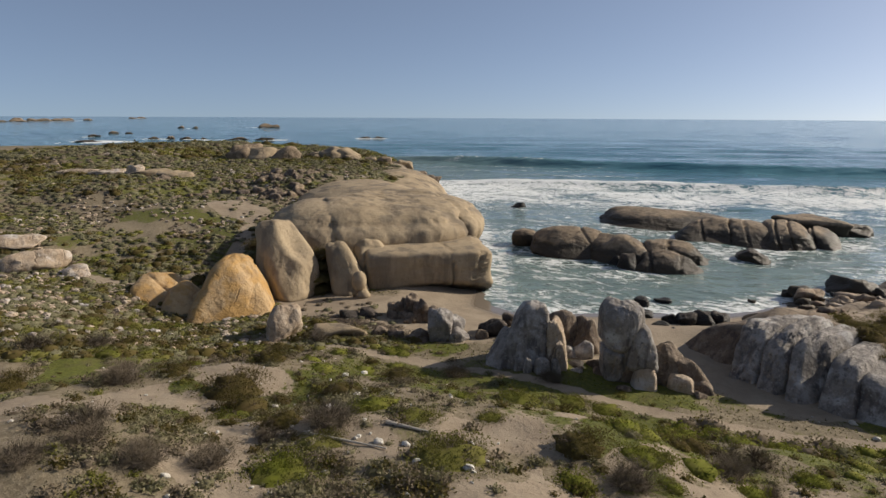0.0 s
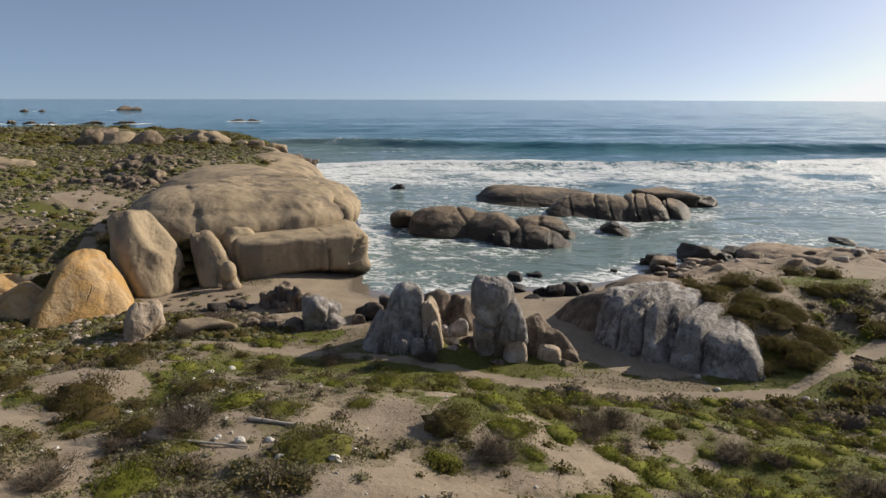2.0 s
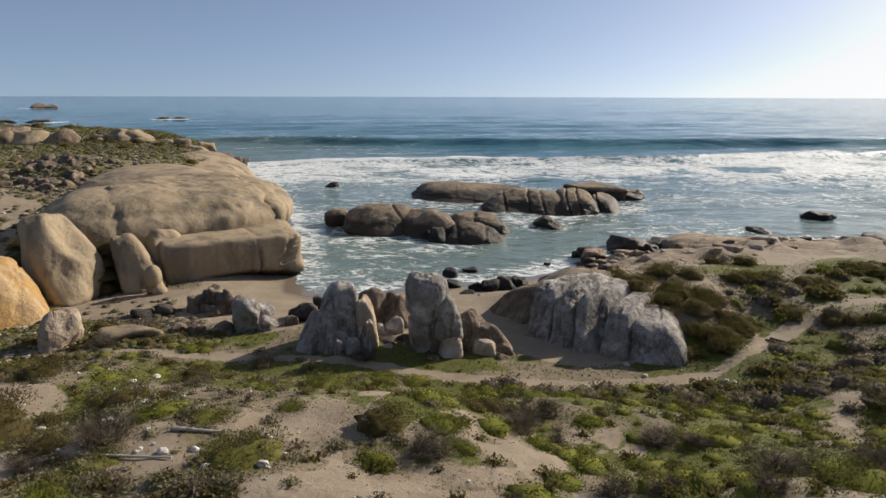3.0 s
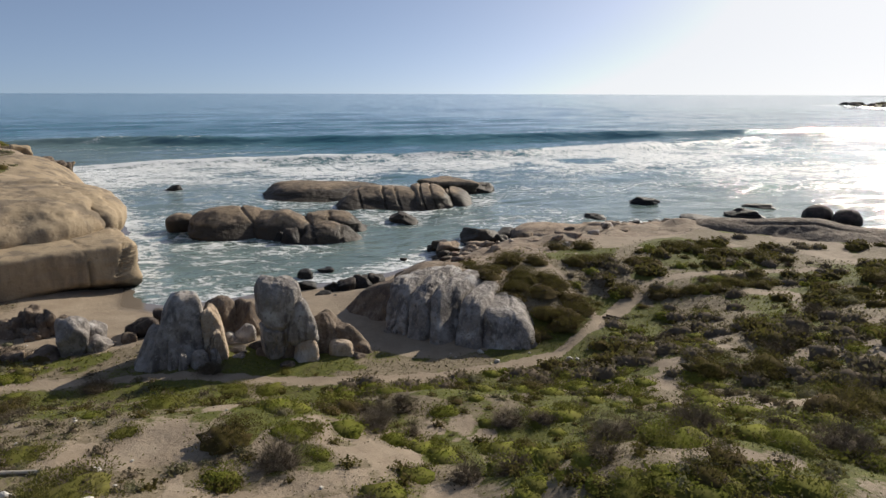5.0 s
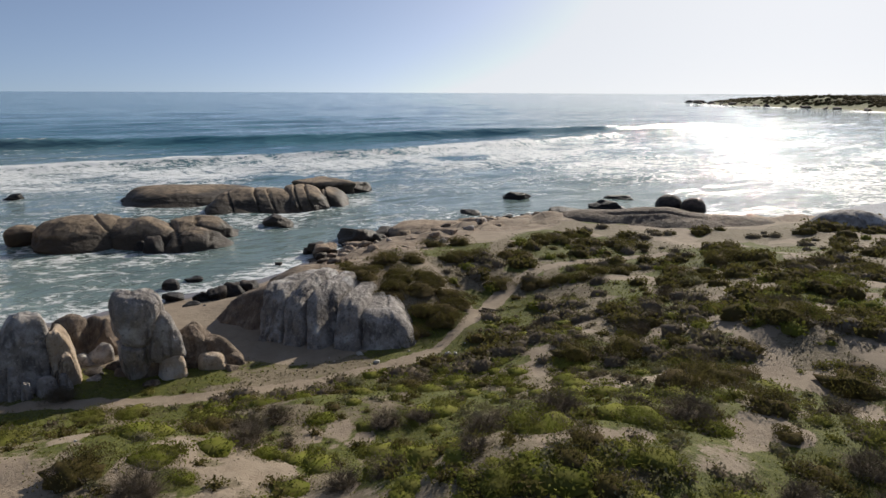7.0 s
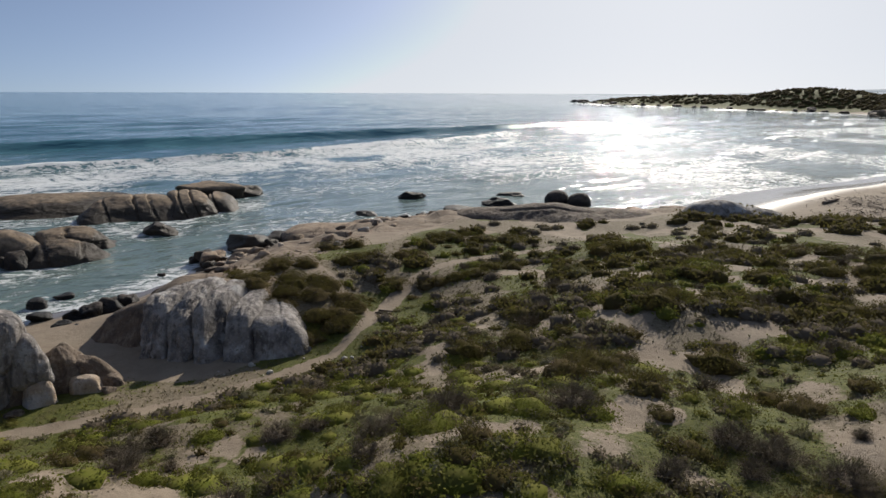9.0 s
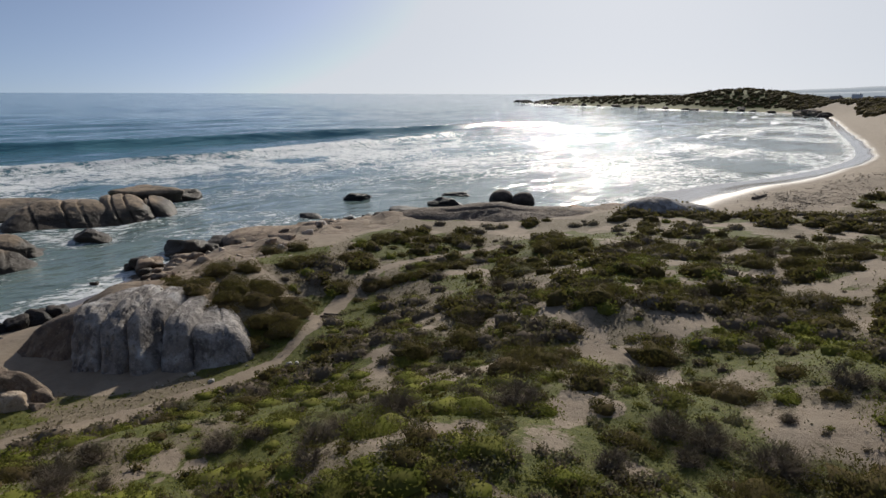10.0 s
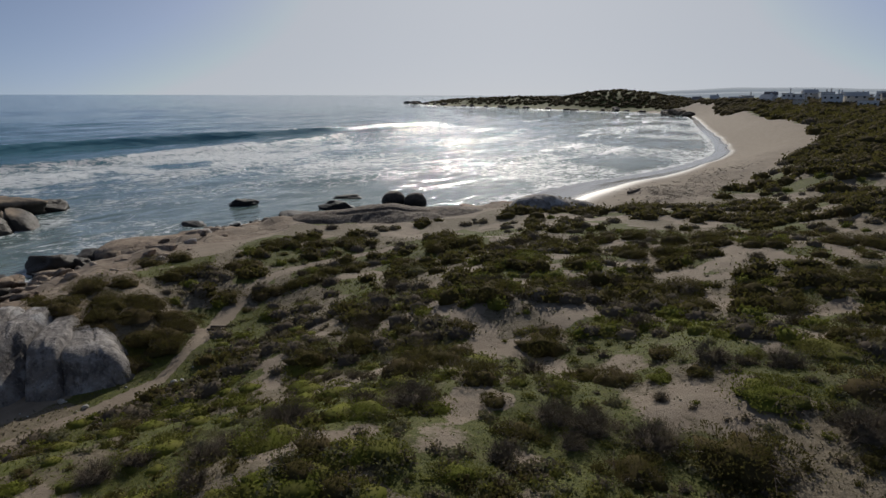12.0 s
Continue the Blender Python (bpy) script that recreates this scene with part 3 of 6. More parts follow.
foam = np.maximum(foam, 0.8 * smooth(c2, 0.9, 1.0) * smooth(fbm(wx, wy, 9, 119, 3), 0.45, 0.62) * smooth(p2, 0.55, 0.75))
foam = np.maximum(foam, 1.1 * smooth(c1, 0.35, 0.8) * smooth(fbm(wx, wy, 14, 98, 2), 0.35, 0.55))
foam = np.maximum(foam, 0.75 * np.exp(-((sd1 + 45) / 22) ** 2) * big * 1.2 * smooth(wx, -60, 0))
foam = np.maximum(foam, 0.9 * c3 * smooth(fbm(wx, wy, 14, 99, 2), 0.3, 0.6))
foam = np.maximum(foam, (1 - smooth(off, 0.5, 6)) * 0.72)
foam = np.maximum(foam, 0.5 * (1 - smooth(off, 5, 45)) * smooth(big, 0.38, 0.68))
foam = np.maximum(foam, 0.55 * smooth(chop, 0.5, 0.95) * (1 - smooth(off, 45, 105)) * smooth(off, 8, 20))
for ix, iy, ir in ISLES:
    foam = np.maximum(foam, 0.6 * (1 - smooth(np.hypot(wx - ix, wy - iy) / ir, 0.9, 1.5)) * smooth(big, 0.3, 0.6))
for ix, iy, iw, _ in FAR_ROCKS + REEF:
    foam = np.maximum(foam, 1.0 * (1 - smooth(np.hypot(wx - ix, wy - iy) / (iw + 4), 0.5, 1.1)) * smooth(patch, 0.3, 0.5))
foam = np.maximum(foam, 0.9 * smooth(set_in, 0.35, 0.9) * smooth(fbm(wx, wy, 6, 127, 3), 0.3, 0.6) * inbay * smooth(off, 6, 16) * (1 - smooth(off, 70, 150)))
foam = np.maximum(foam, 0.62 * smooth(wx, 5, 50) * (1 - smooth(off, 20, 100)) * smooth(big, 0.3, 0.65))
me = mesh_of("sea", np.stack([wx, wy, wz], -1), wf, WATER)
store(me, "foam", foam)
store(me, "shallow", 1 - smooth(off, 6, 75))
tagged(new("sea", me), "blue-green sea with swell, breaking waves and white foam", "sea", kind="structure")

# ---- rock masses and boulders ----


def sphere(level):
    bm = bmesh.new()
    bmesh.ops.create_icosphere(bm, subdivisions=level, radius=1.0)
    co = np.array([v.co for v in bm.verts])
    faces = np.array([[v.index for v in f.verts] for f in bm.faces])
    bm.free()
    return co, faces


SPHERES = {k: sphere(k) for k in (1, 2, 3, 4, 5, 6)}


def noise3(p, seed, octaves=4, lac=2.07, gain=0.5):
    """Value noise of points in space, about -1 to 1."""
    out, amp, tot = np.zeros(len(p)), 1.0, 0.0
    q = p + np.array([seed % 37, seed % 53, seed % 29]) * 1.37
    for k in range(octaves):
        i = np.floor(q)
        f = q - i
        f = f * f * f * (f * (f * 6 - 15) + 10)
        i = i.astype(np.int64)
        acc = 0.0
        for dx in (0, 1):
            for dy in (0, 1):
                for dz in (0, 1):
                    h = lattice(i[:, 0] + dx + 57 * (i[:, 2] + dz), i[:, 1] + dy + 131 * (i[:, 2] + dz), seed + k)
                    acc = acc + h * (f[:, 0] if dx else 1 - f[:, 0]) * (f[:, 1] if dy else 1 - f[:, 1]) * (f[:, 2] if dz else 1 - f[:, 2])
        out += amp * (acc * 2 - 1)
        tot += amp
        amp *= gain
        q = q * lac
    return out / tot


def joint(q, cracks, seed, centre, front=False, wander=0.30):
    """Press weathered joints into a surface: each crack is a plane normal, its offset, half width and depth in metres."""
    out = q.copy()
    for n, o, wd, dp in cracks:
        n = np.array(n, float)
        n /= np.linalg.norm(n)
        e = q @ n - o + wander * noise3(q * 0.7, seed + 5, 3)
        g = np.exp(-(e / wd) ** 2) * np.clip(0.75 + 0.6 * noise3(q * 0.4, seed + 9, 2), 0, 1)
        if front:
            g = g * (1 - smooth(q[:, 1] - centre[1], -0.6, 1.2))
        away = q - centre
        away /= np.linalg.norm(away, axis=1)[:, None]
        out -= away * (g * dp)[:, None]
    return out


def creases(q, size, seed, depth):
    """Sharp worn furrows that wander over a rock."""
    n = noise3(q / size, seed + 31, 3)
    return depth * np.clip(1 - np.abs(n) * 5.0, 0, 1) ** 1.5


def boulder(name, label, mat, x, y, z, w, dep, h, rz, level=4, box=2.6, rough=0.16, cuts=4, taper=0.0, lean=0.0, cracks=(), group="", sink=0.24, tilt=0.0, edge=7.0, facets=None):
    """A weathered granite boulder: a rounded block with worn facets, joints and pitting, sunk a little into what it stands on."""
    seed = int(abs(x * 131 + y * 517 + w * 71)) % 9973
    rnd = random.Random(seed)
    co, faces = SPHERES[level]
    facets = (3 + 2 * cuts if cuts > 1 else 0) if facets is None else facets
    if facets:
        # worn joint planes that meet in rounded edges
        acc = (np.abs(co) ** edge).sum(1)
        for _ in range(facets):
            n = np.array((rnd.gauss(0, 1), rnd.gauss(0, 1), rnd.gauss(0.3, 0.7)))
            n /= np.linalg.norm(n)
            acc = acc + np.clip(co @ n / rnd.uniform(0.68, 1.0), 0, None) ** (edge * rnd.choice((1.0, 1.6, 2.4)))
        p = co * (acc ** (-1 / edge))[:, None]
    else:
        p = co * ((np.abs(co) ** box).sum(1) ** (-1 / box))[:, None]
    half = h * (1 + sink) / 2
    size = np.array((w / 2, dep / 2, half))
    k = 1 + rough * 0.75 * noise3(p * 1.0, seed, 2) + rough * 0.30 * noise3(p * 3.1, seed + 3, 3)
    p = p * k[:, None]
    p[:, 0] *= 1 - taper * p[:, 2]
    p[:, 1] *= 1 - taper * p[:, 2]
    # bring the block back to its full size after the cuts
    lo, hi = p.min(0), p.max(0)
    p = (p - (lo + hi) / 2) / ((hi - lo) / 2)
    q = p * size
    q += (p / np.linalg.norm(p, axis=1)[:, None]) * ((0.02 + 0.3 * rough) * noise3(q * 2.6, seed + 7, 4) * min(1.2, size.min()))[:, None]
    q -= (p / np.linalg.norm(p, axis=1)[:, None]) * creases(q, 1.3 * float(np.cbrt(size.prod())), seed, 0.4 * rough * size.min())[:, None]
    q = joint(q, cracks, seed, np.zeros(3))
    q[:, 0] += lean * (p[:, 2] + 1) * half * 0.5
    ob = new(name, mesh_of(name, q, faces, mat))
    ob.matrix_world = pose(x, y, z + h - half, 0, tilt, rz)
    return tagged(ob, label, "boulder", group)


def outcrop(name, label, mat, x, y, rz, domes, cracks=(), level=6, blend=7.0, rough=0.22, centre=(0, 0, 0), group="", grain=1.0, box=2.0, front=False, furrow=0.2, blocks=0, piece="block", wander=0.30, lump=0.45):
    """A rock mass of several domes grown together. Domes: middle (x, y, z) and half sizes, in metres of its own axes.
    The first joints, as many as blocks, part it into blocks."""
    seed = int(abs(x * 131 + y * 517)) % 9973
    co, faces = SPHERES[level]
    # more of the mesh on the weather side
    co = co + np.array((0.0, -0.5, 0.22))
    co = co / np.linalg.norm(co, axis=1)[:, None]
    c0 = np.array(centre, float)

    def field(q):
        acc = 0.0
        for dx, dy, dz, sx, sy, sz in domes:
            r = (np.abs((q - (dx, dy, dz)) / (sx, sy, sz)) ** box).sum(1) ** (1 / box)
            acc = acc + np.exp(-blend * (r - 1))
        return acc - 1

    lo, hi = np.zeros(len(co)), np.full(len(co), 60.0)
    for _ in range(34):
        mid = (lo + hi) / 2
        inside = field(c0 + co * mid[:, None]) > 0
        lo, hi = np.where(inside, mid, lo), np.where(inside, hi, mid)
    q = c0 + co * lo[:, None]
    lumps = rough * (0.9 * noise3(q * 0.33, seed, 3) + lump * noise3(q * 1.1, seed + 3, 3) + grain * 0.14 * noise3(q * 3.5, seed + 8, 3))
    q += co * (lumps - creases(q, 3.2, seed, furrow) - creases(q, 1.3, seed + 4, furrow * 0.3))[:, None]
    side_of = np.zeros(len(faces), int)
    for n, o, _, _ in cracks[:blocks]:
        n = np.array(n, float)
        n /= np.linalg.norm(n)
        e = q @ n - o + wander * noise3(q * 0.7, seed + 5, 3)
        side_of += e[faces].mean(1) > 0
    q = joint(q, cracks, seed, c0, front, wander)
    place = pose(x, y, 0, 0, 0, rz)
    if not blocks:
        ob = new(name, mesh_of(name, q, faces, mat))
    else:
        ob = new(name)
        for k in range(side_of.max() + 1):
            f = faces[side_of == k]
            if len(f):
                used = np.unique(f)
                remap = np.zeros(len(q), int)
                remap[used] = np.arange(len(used))
                part(piece, mesh_of(piece, q[used], remap[f], mat), ob)
    ob.matrix_world = place
    return tagged(ob, label, "rock outcrop", group)


boulder("granite_boulder", "low tan granite slab in the sand", TAN, -26.14, 25.70, 0.50, 3.49, 2.44, 1.09, 44, level=4)
# row on the beach
boulder("granite_boulder", "small grey granite boulder on the beach", BROWN, -24.29, 27.32, 0.50, 1.08, 1.08, 0.77, 41, level=4, rough=0.2)
boulder("granite_boulder", "small grey granite boulder on the beach", BROWN, -23.29, 27.61, 0.50, 1.15, 1.15, 0.79, 39, level=4, rough=0.2)
boulder("granite_boulder", "small grey granite boulder on the beach", BROWN, -22.01, 28.08, 0.50, 1.58, 1.58, 0.72, 37, level=4, rough=0.2)
boulder("granite_boulder", "small grey granite boulder on the beach", BROWN, -21.58, 27.70, 0.50, 1.18, 1.18, 0.42, 37, level=4, rough=0.2)
boulder("granite_boulder", "dark weathered granite boulder on the beach", WET, -27.96, 28.67, 0.40, 1.45, 1.45, 0.96, 43, level=4, rough=0.22)
boulder("granite_boulder", "dark weathered granite boulder on the beach", WET, -27.22, 29.59, 0.40, 1.50, 1.50, 0.98, 42, level=4, rough=0.22)
# shallows
boulder("granite_boulder", "dark wet boulder in the shallows", WET, -13.21, 45.36, 0.00, 1.26, 1.26, 0.59, 15, level=4, rough=0.2, group="boulders in the shallows")
boulder("granite_boulder", "dark wet boulder in the shallows", WET, -12.04, 47.21, -0.10, 1.39, 1.39, 0.36, 13, level=4, rough=0.2, group="boulders in the shallows")
boulder("granite_boulder", "dark wet boulder in the shallows", WET, -12.28, 42.52, 0.00, 1.44, 1.44, 0.65, 15, level=4, rough=0.2, group="boulders in the shallows")
boulder("granite_boulder", "dark wet boulder in the shallows", WET, -10.14, 41.61, 0.10, 1.27, 1.27, 0.77, 13, level=4, rough=0.2, group="boulders in the shallows")
boulder("granite_boulder", "dark wet boulder in the shallows", WET, -9.15, 41.49, 0.10, 1.41, 1.41, 0.99, 11, level=4, rough=0.2, group="boulders in the shallows")
boulder("granite_boulder", "dark wet boulder in the shallows", WET, -8.12, 42.25, 0.10, 1.70, 1.70, 1.05, 10, level=4, rough=0.2, group="boulders in the shallows")
boulder("granite_boulder", "dark wet boulder in the shallows", WET, -7.21, 42.94, 0.10, 1.30, 1.30, 0.98, 9, level=4, rough=0.2, group="boulders in the shallows")
boulder("granite_boulder", "dark wet boulder in the shallows", WET, -10.40, 40.22, 0.10, 1.35, 1.35, 0.48, 14, level=4, rough=0.2, group="boulders in the shallows")
boulder("granite_boulder", "dark wet boulder in the shallows", WET, -9.41, 39.06, 0.10, 1.35, 1.35, 0.53, 13, level=4, rough=0.2, group="boulders in the shallows")
# islets
boulder("granite_boulder", "round brown boulder at the end of an islet", SEA, -30.68, 61.23, 0.00, 2.99, 2.99, 1.71, 27, level=4, rough=0.12, cuts=1, group="rocks of the islets")
boulder("granite_boulder", "sea-worn brown granite rock of an islet", SEA, -4.58, 90.29, 0.00, 9.81, 7.85, 1.89, 3, level=5, box=2.4, rough=0.2, cuts=5, group="rocks of the islets")
boulder("granite_boulder", "sea-worn brown granite rock of an islet", SEA, 0.67, 89.79, 0.00, 3.98, 3.98, 1.31, -0, level=5, box=2.4, rough=0.2, cuts=5, group="rocks of the islets")
boulder("granite_boulder", "sea-worn brown granite rock of an islet", SEA, -8.02, 66.79, 0.00, 3.35, 3.35, 1.10, 7, level=5, box=2.4, rough=0.2, cuts=5, group="rocks of the islets")
boulder("granite_boulder", "low dark rock awash in the sea", WET, -44.29, 87.46, 0.00, 2.46, 2.46, 0.74, 27, level=4, rough=0.35, cuts=5, edge=11, taper=0.25)
boulder("granite_boulder", "low dark rock awash in the sea", WET, 21.89, 81.28, -0.10, 4.36, 3.49, 0.96, -15, level=4, rough=0.35, cuts=5, edge=11, taper=0.25)
boulder("granite_boulder", "low dark rock awash in the sea", WET, 13.86, 70.80, -0.10, 2.72, 2.72, 0.51, -11, level=4, rough=0.35, cuts=5, edge=11, taper=0.25)
boulder("granite_boulder", "low dark rock awash in the sea", WET, 31.60, 72.53, -0.10, 5.07, 3.04, 1.06, -23, level=4, rough=0.35, cuts=5, edge=11, taper=0.25)
boulder("granite_boulder", "low dark rock awash in the sea", WET, 35.87, 79.49, -0.10, 4.29, 2.58, 0.49, -24, level=4, rough=0.35, cuts=5, edge=11, taper=0.25)
boulder("granite_boulder", "dark rounded boulder at the sea edge", WET, 38.34, 70.19, -0.20, 3.16, 3.16, 2.05, -29, level=4, rough=0.12, cuts=0, box=2.1)
boulder("granite_boulder", "dark rounded boulder at the sea edge", WET, 40.34, 67.99, -0.20, 2.95, 2.95, 2.00, -31, level=4, rough=0.12, cuts=0, box=2.1)
# shore
boulder("granite_boulder", "low granite rock at the waterline", SEA, -3.09, 53.98, 0.10, 1.84, 1.84, 0.95, 3, level=4, rough=0.2)
boulder("granite_boulder", "low granite rock at the waterline", SEA, 0.51, 58.70, 0.00, 4.20, 3.36, 1.29, -0, level=4, rough=0.2)
boulder("granite_boulder", "low granite rock at the waterline", SEA, 3.16, 60.89, 0.00, 2.86, 2.86, 0.71, -3, level=4, rough=0.2)
boulder("granite_boulder", "low granite rock at the waterline", SEA, 8.98, 59.57, 0.30, 2.55, 2.55, 1.01, -8, level=4, rough=0.2)
boulder("granite_boulder", "low granite rock at the waterline", SEA, 24.63, 67.49, 0.20, 4.67, 4.67, 0.76, -20, level=4, rough=0.2)
# boulders on the crest of the far point, dark ones down to the sea
rnd = random.Random(52)
for k in range(13):
    u = k / 12
    px, py = -92.0 + 24.0 * u + rnd.uniform(-0.8, 0.8), 73.0 + 14.0 * u + rnd.uniform(-1.5, 1.5)
    sz = rnd.choice((2.4, 3.2, 4.6, 5.6))
    tan = rnd.random() < 0.65
    boulder("granite_boulder", "pale tan granite boulder on the far point" if tan else "dark granite boulder on the far point", TAN if tan else SEA, px, py, max(float(height(px, py)), 4.6) - 0.7, sz, sz * 0.9, sz * rnd.uniform(0.45, 0.62), 43, level=4, rough=0.18)
for k in range(16):
    u = k / 15
    px, py = -66.5 - 5.0 * u + rnd.uniform(-0.7, 0.7), 84.5 + 19.5 * u + rnd.uniform(-0.8, 0.8)
    sz = rnd.uniform(1.6, 3.4)
    boulder("granite_boulder", "dark granite boulder on the slope of the far point", rnd.choice((SEA, SEA, BROWN)), px, py, 4.0 - 3.9 * u, sz, sz * 0.9, sz * rnd.uniform(0.55, 0.8), rnd.uniform(0, 180), level=4, rough=0.2, edge=9)
# boulders of the beach
boulder("granite_boulder", "small egg-shaped tan granite boulder", TAN, -30.7, 32.85, 1.50, 1.11, 1.00, 1.30, 42, level=4, rough=0.06, cuts=0, box=2)
boulder("granite_boulder", "small egg-shaped tan granite boulder", TAN, -30.35, 32.9, 0.50, 1.05, 0.94, 0.90, 42, level=4, rough=0.06, cuts=0, box=2)
boulder("granite_boulder", "jointed brown granite boulder on the beach", BROWN, -25.65, 30.85, 0.50, 1.45, 1.30, 1.20, 39, level=4, rough=0.22, edge=10, cracks=[((1, 0, 0.2), 0.0, 0.05, 0.2), ((0.2, 0, 1), 0.1, 0.05, 0.15)])
boulder("granite_boulder", "jointed brown granite boulder on the beach", BROWN, -25.13, 31.55, 0.50, 1.61, 1.45, 1.81, 38, level=4, rough=0.22, edge=10, cracks=[((1, 0, 0.2), 0.0, 0.05, 0.2), ((0.2, 0, 1), 0.1, 0.05, 0.15)])
boulder("granite_boulder", "jointed brown granite boulder on the beach", BROWN, -24.00, 31.37, 0.50, 1.23, 1.11, 1.60, 36, level=4, rough=0.22, edge=10, cracks=[((1, 0, 0.2), 0.0, 0.05, 0.2), ((0.2, 0, 1), 0.1, 0.05, 0.15)])
boulder("granite_boulder", "jointed brown granite boulder on the beach", BROWN, -23.41, 31.75, 0.50, 1.09, 0.98, 1.17, 35, level=4, rough=0.22, edge=10, cracks=[((1, 0, 0.2), 0.0, 0.05, 0.2), ((0.2, 0, 1), 0.1, 0.05, 0.15)])
boulder("granite_boulder", "jointed brown granite boulder on the beach", BROWN, -24.51, 30.71, 0.50, 1.15, 1.03, 0.77, 38, level=4, rough=0.22, edge=10, cracks=[((1, 0, 0.2), 0.0, 0.05, 0.2), ((0.2, 0, 1), 0.1, 0.05, 0.15)])
boulder("granite_boulder", "pale grey granite boulder on the beach", GREY, -20.89, 28.96, 0.50, 1.66, 1.50, 2.16, 35, level=4, box=3, rough=0.2)
boulder("granite_boulder", "pale grey granite boulder on the beach", GREY, -21.06, 30.85, 0.70, 1.46, 1.32, 1.07, 33, level=4, box=3, rough=0.2)
boulder("granite_boulder", "pale grey granite boulder on the beach", GREY, -19.85, 29.45, 0.50, 1.47, 1.32, 0.93, 33, level=4, box=3, rough=0.2)
boulder("granite_boulder", "dark weathered granite boulder on the beach", WET, -18.55, 31.64, 0.40, 1.67, 1.50, 1.33, 29, level=4, rough=0.22)
boulder("granite_boulder", "dark weathered granite boulder on the beach", WET, -18.31, 33.06, 1.00, 0.86, 0.86, 0.71, 28, level=4, rough=0.22)
boulder("granite_boulder", "small grey granite boulder on the beach", BROWN, -18.88, 30.60, 0.50, 0.92, 0.92, 0.77, 31, level=4, rough=0.2)
boulder("granite_boulder", "dark brown jointed granite boulder behind pale ones", BROWN, -14.1, 31.6, 0.50, 2.2, 1.8, 2.5, 23, level=4, rough=0.2, edge=8, cracks=[((1, 0, 0.2), 0.0, 0.05, 0.2)])
boulder("granite_boulder", "dark brown jointed granite boulder behind pale ones", BROWN, -12.7, 31.8, 0.50, 1.9, 1.6, 2.3, 21, level=4, rough=0.2, edge=8, cracks=[((1, 0, 0.2), 0.0, 0.05, 0.2)])
boulder("granite_boulder", "pale grey granite boulder on the beach", GREY, -13.11, 30.26, 0.50, 1.10, 0.99, 1.00, 22, level=4, box=3, rough=0.2)
boulder("granite_boulder", "pale grey granite boulder on the beach", GREY, -12.36, 30.56, 0.50, 1.16, 1.05, 1.34, 21, level=4, box=3, rough=0.2)
boulder("granite_boulder", "dark weathered granite boulder on the beach", WET, -12.15, 29.12, 0.50, 1.61, 1.45, 0.68, 21, level=4, rough=0.22)
boulder("granite_boulder", "dark weathered granite boulder on the beach", WET, -19.2, 31.9, 0.40, 1.3, 1.1, 0.9, 29, level=4, rough=0.22)
boulder("granite_boulder", "dark weathered granite boulder on the beach", WET, -16.9, 31.2, 0.40, 1.3, 1.2, 1.1, 20, level=4, rough=0.22)
boulder("granite_boulder", "dark weathered granite boulder on the beach", WET, -11.3, 29.8, 0.50, 1.2, 1.0, 0.8, 60, level=4, rough=0.22)
boulder("granite_boulder", "pale grey granite boulder on the beach", GREY, -11.8, 28.4, 0.50, 0.9, 0.8, 0.6, 10, level=4, box=3, rough=0.2)
boulder("granite_boulder", "small grey granite boulder on the beach", BROWN, -16.6, 29.6, 0.50, 1.0, 0.9, 0.8, 20, level=4, rough=0.2)
boulder("granite_boulder", "small grey granite boulder on the beach", BROWN, -9.3, 27.9, 0.50, 0.8, 0.7, 0.5, 40, level=4, rough=0.2)
boulder("granite_boulder", "small grey granite boulder on the beach", BROWN, -6.0, 29.2, 0.50, 0.9, 0.8, 0.5, 0, level=4, rough=0.2)
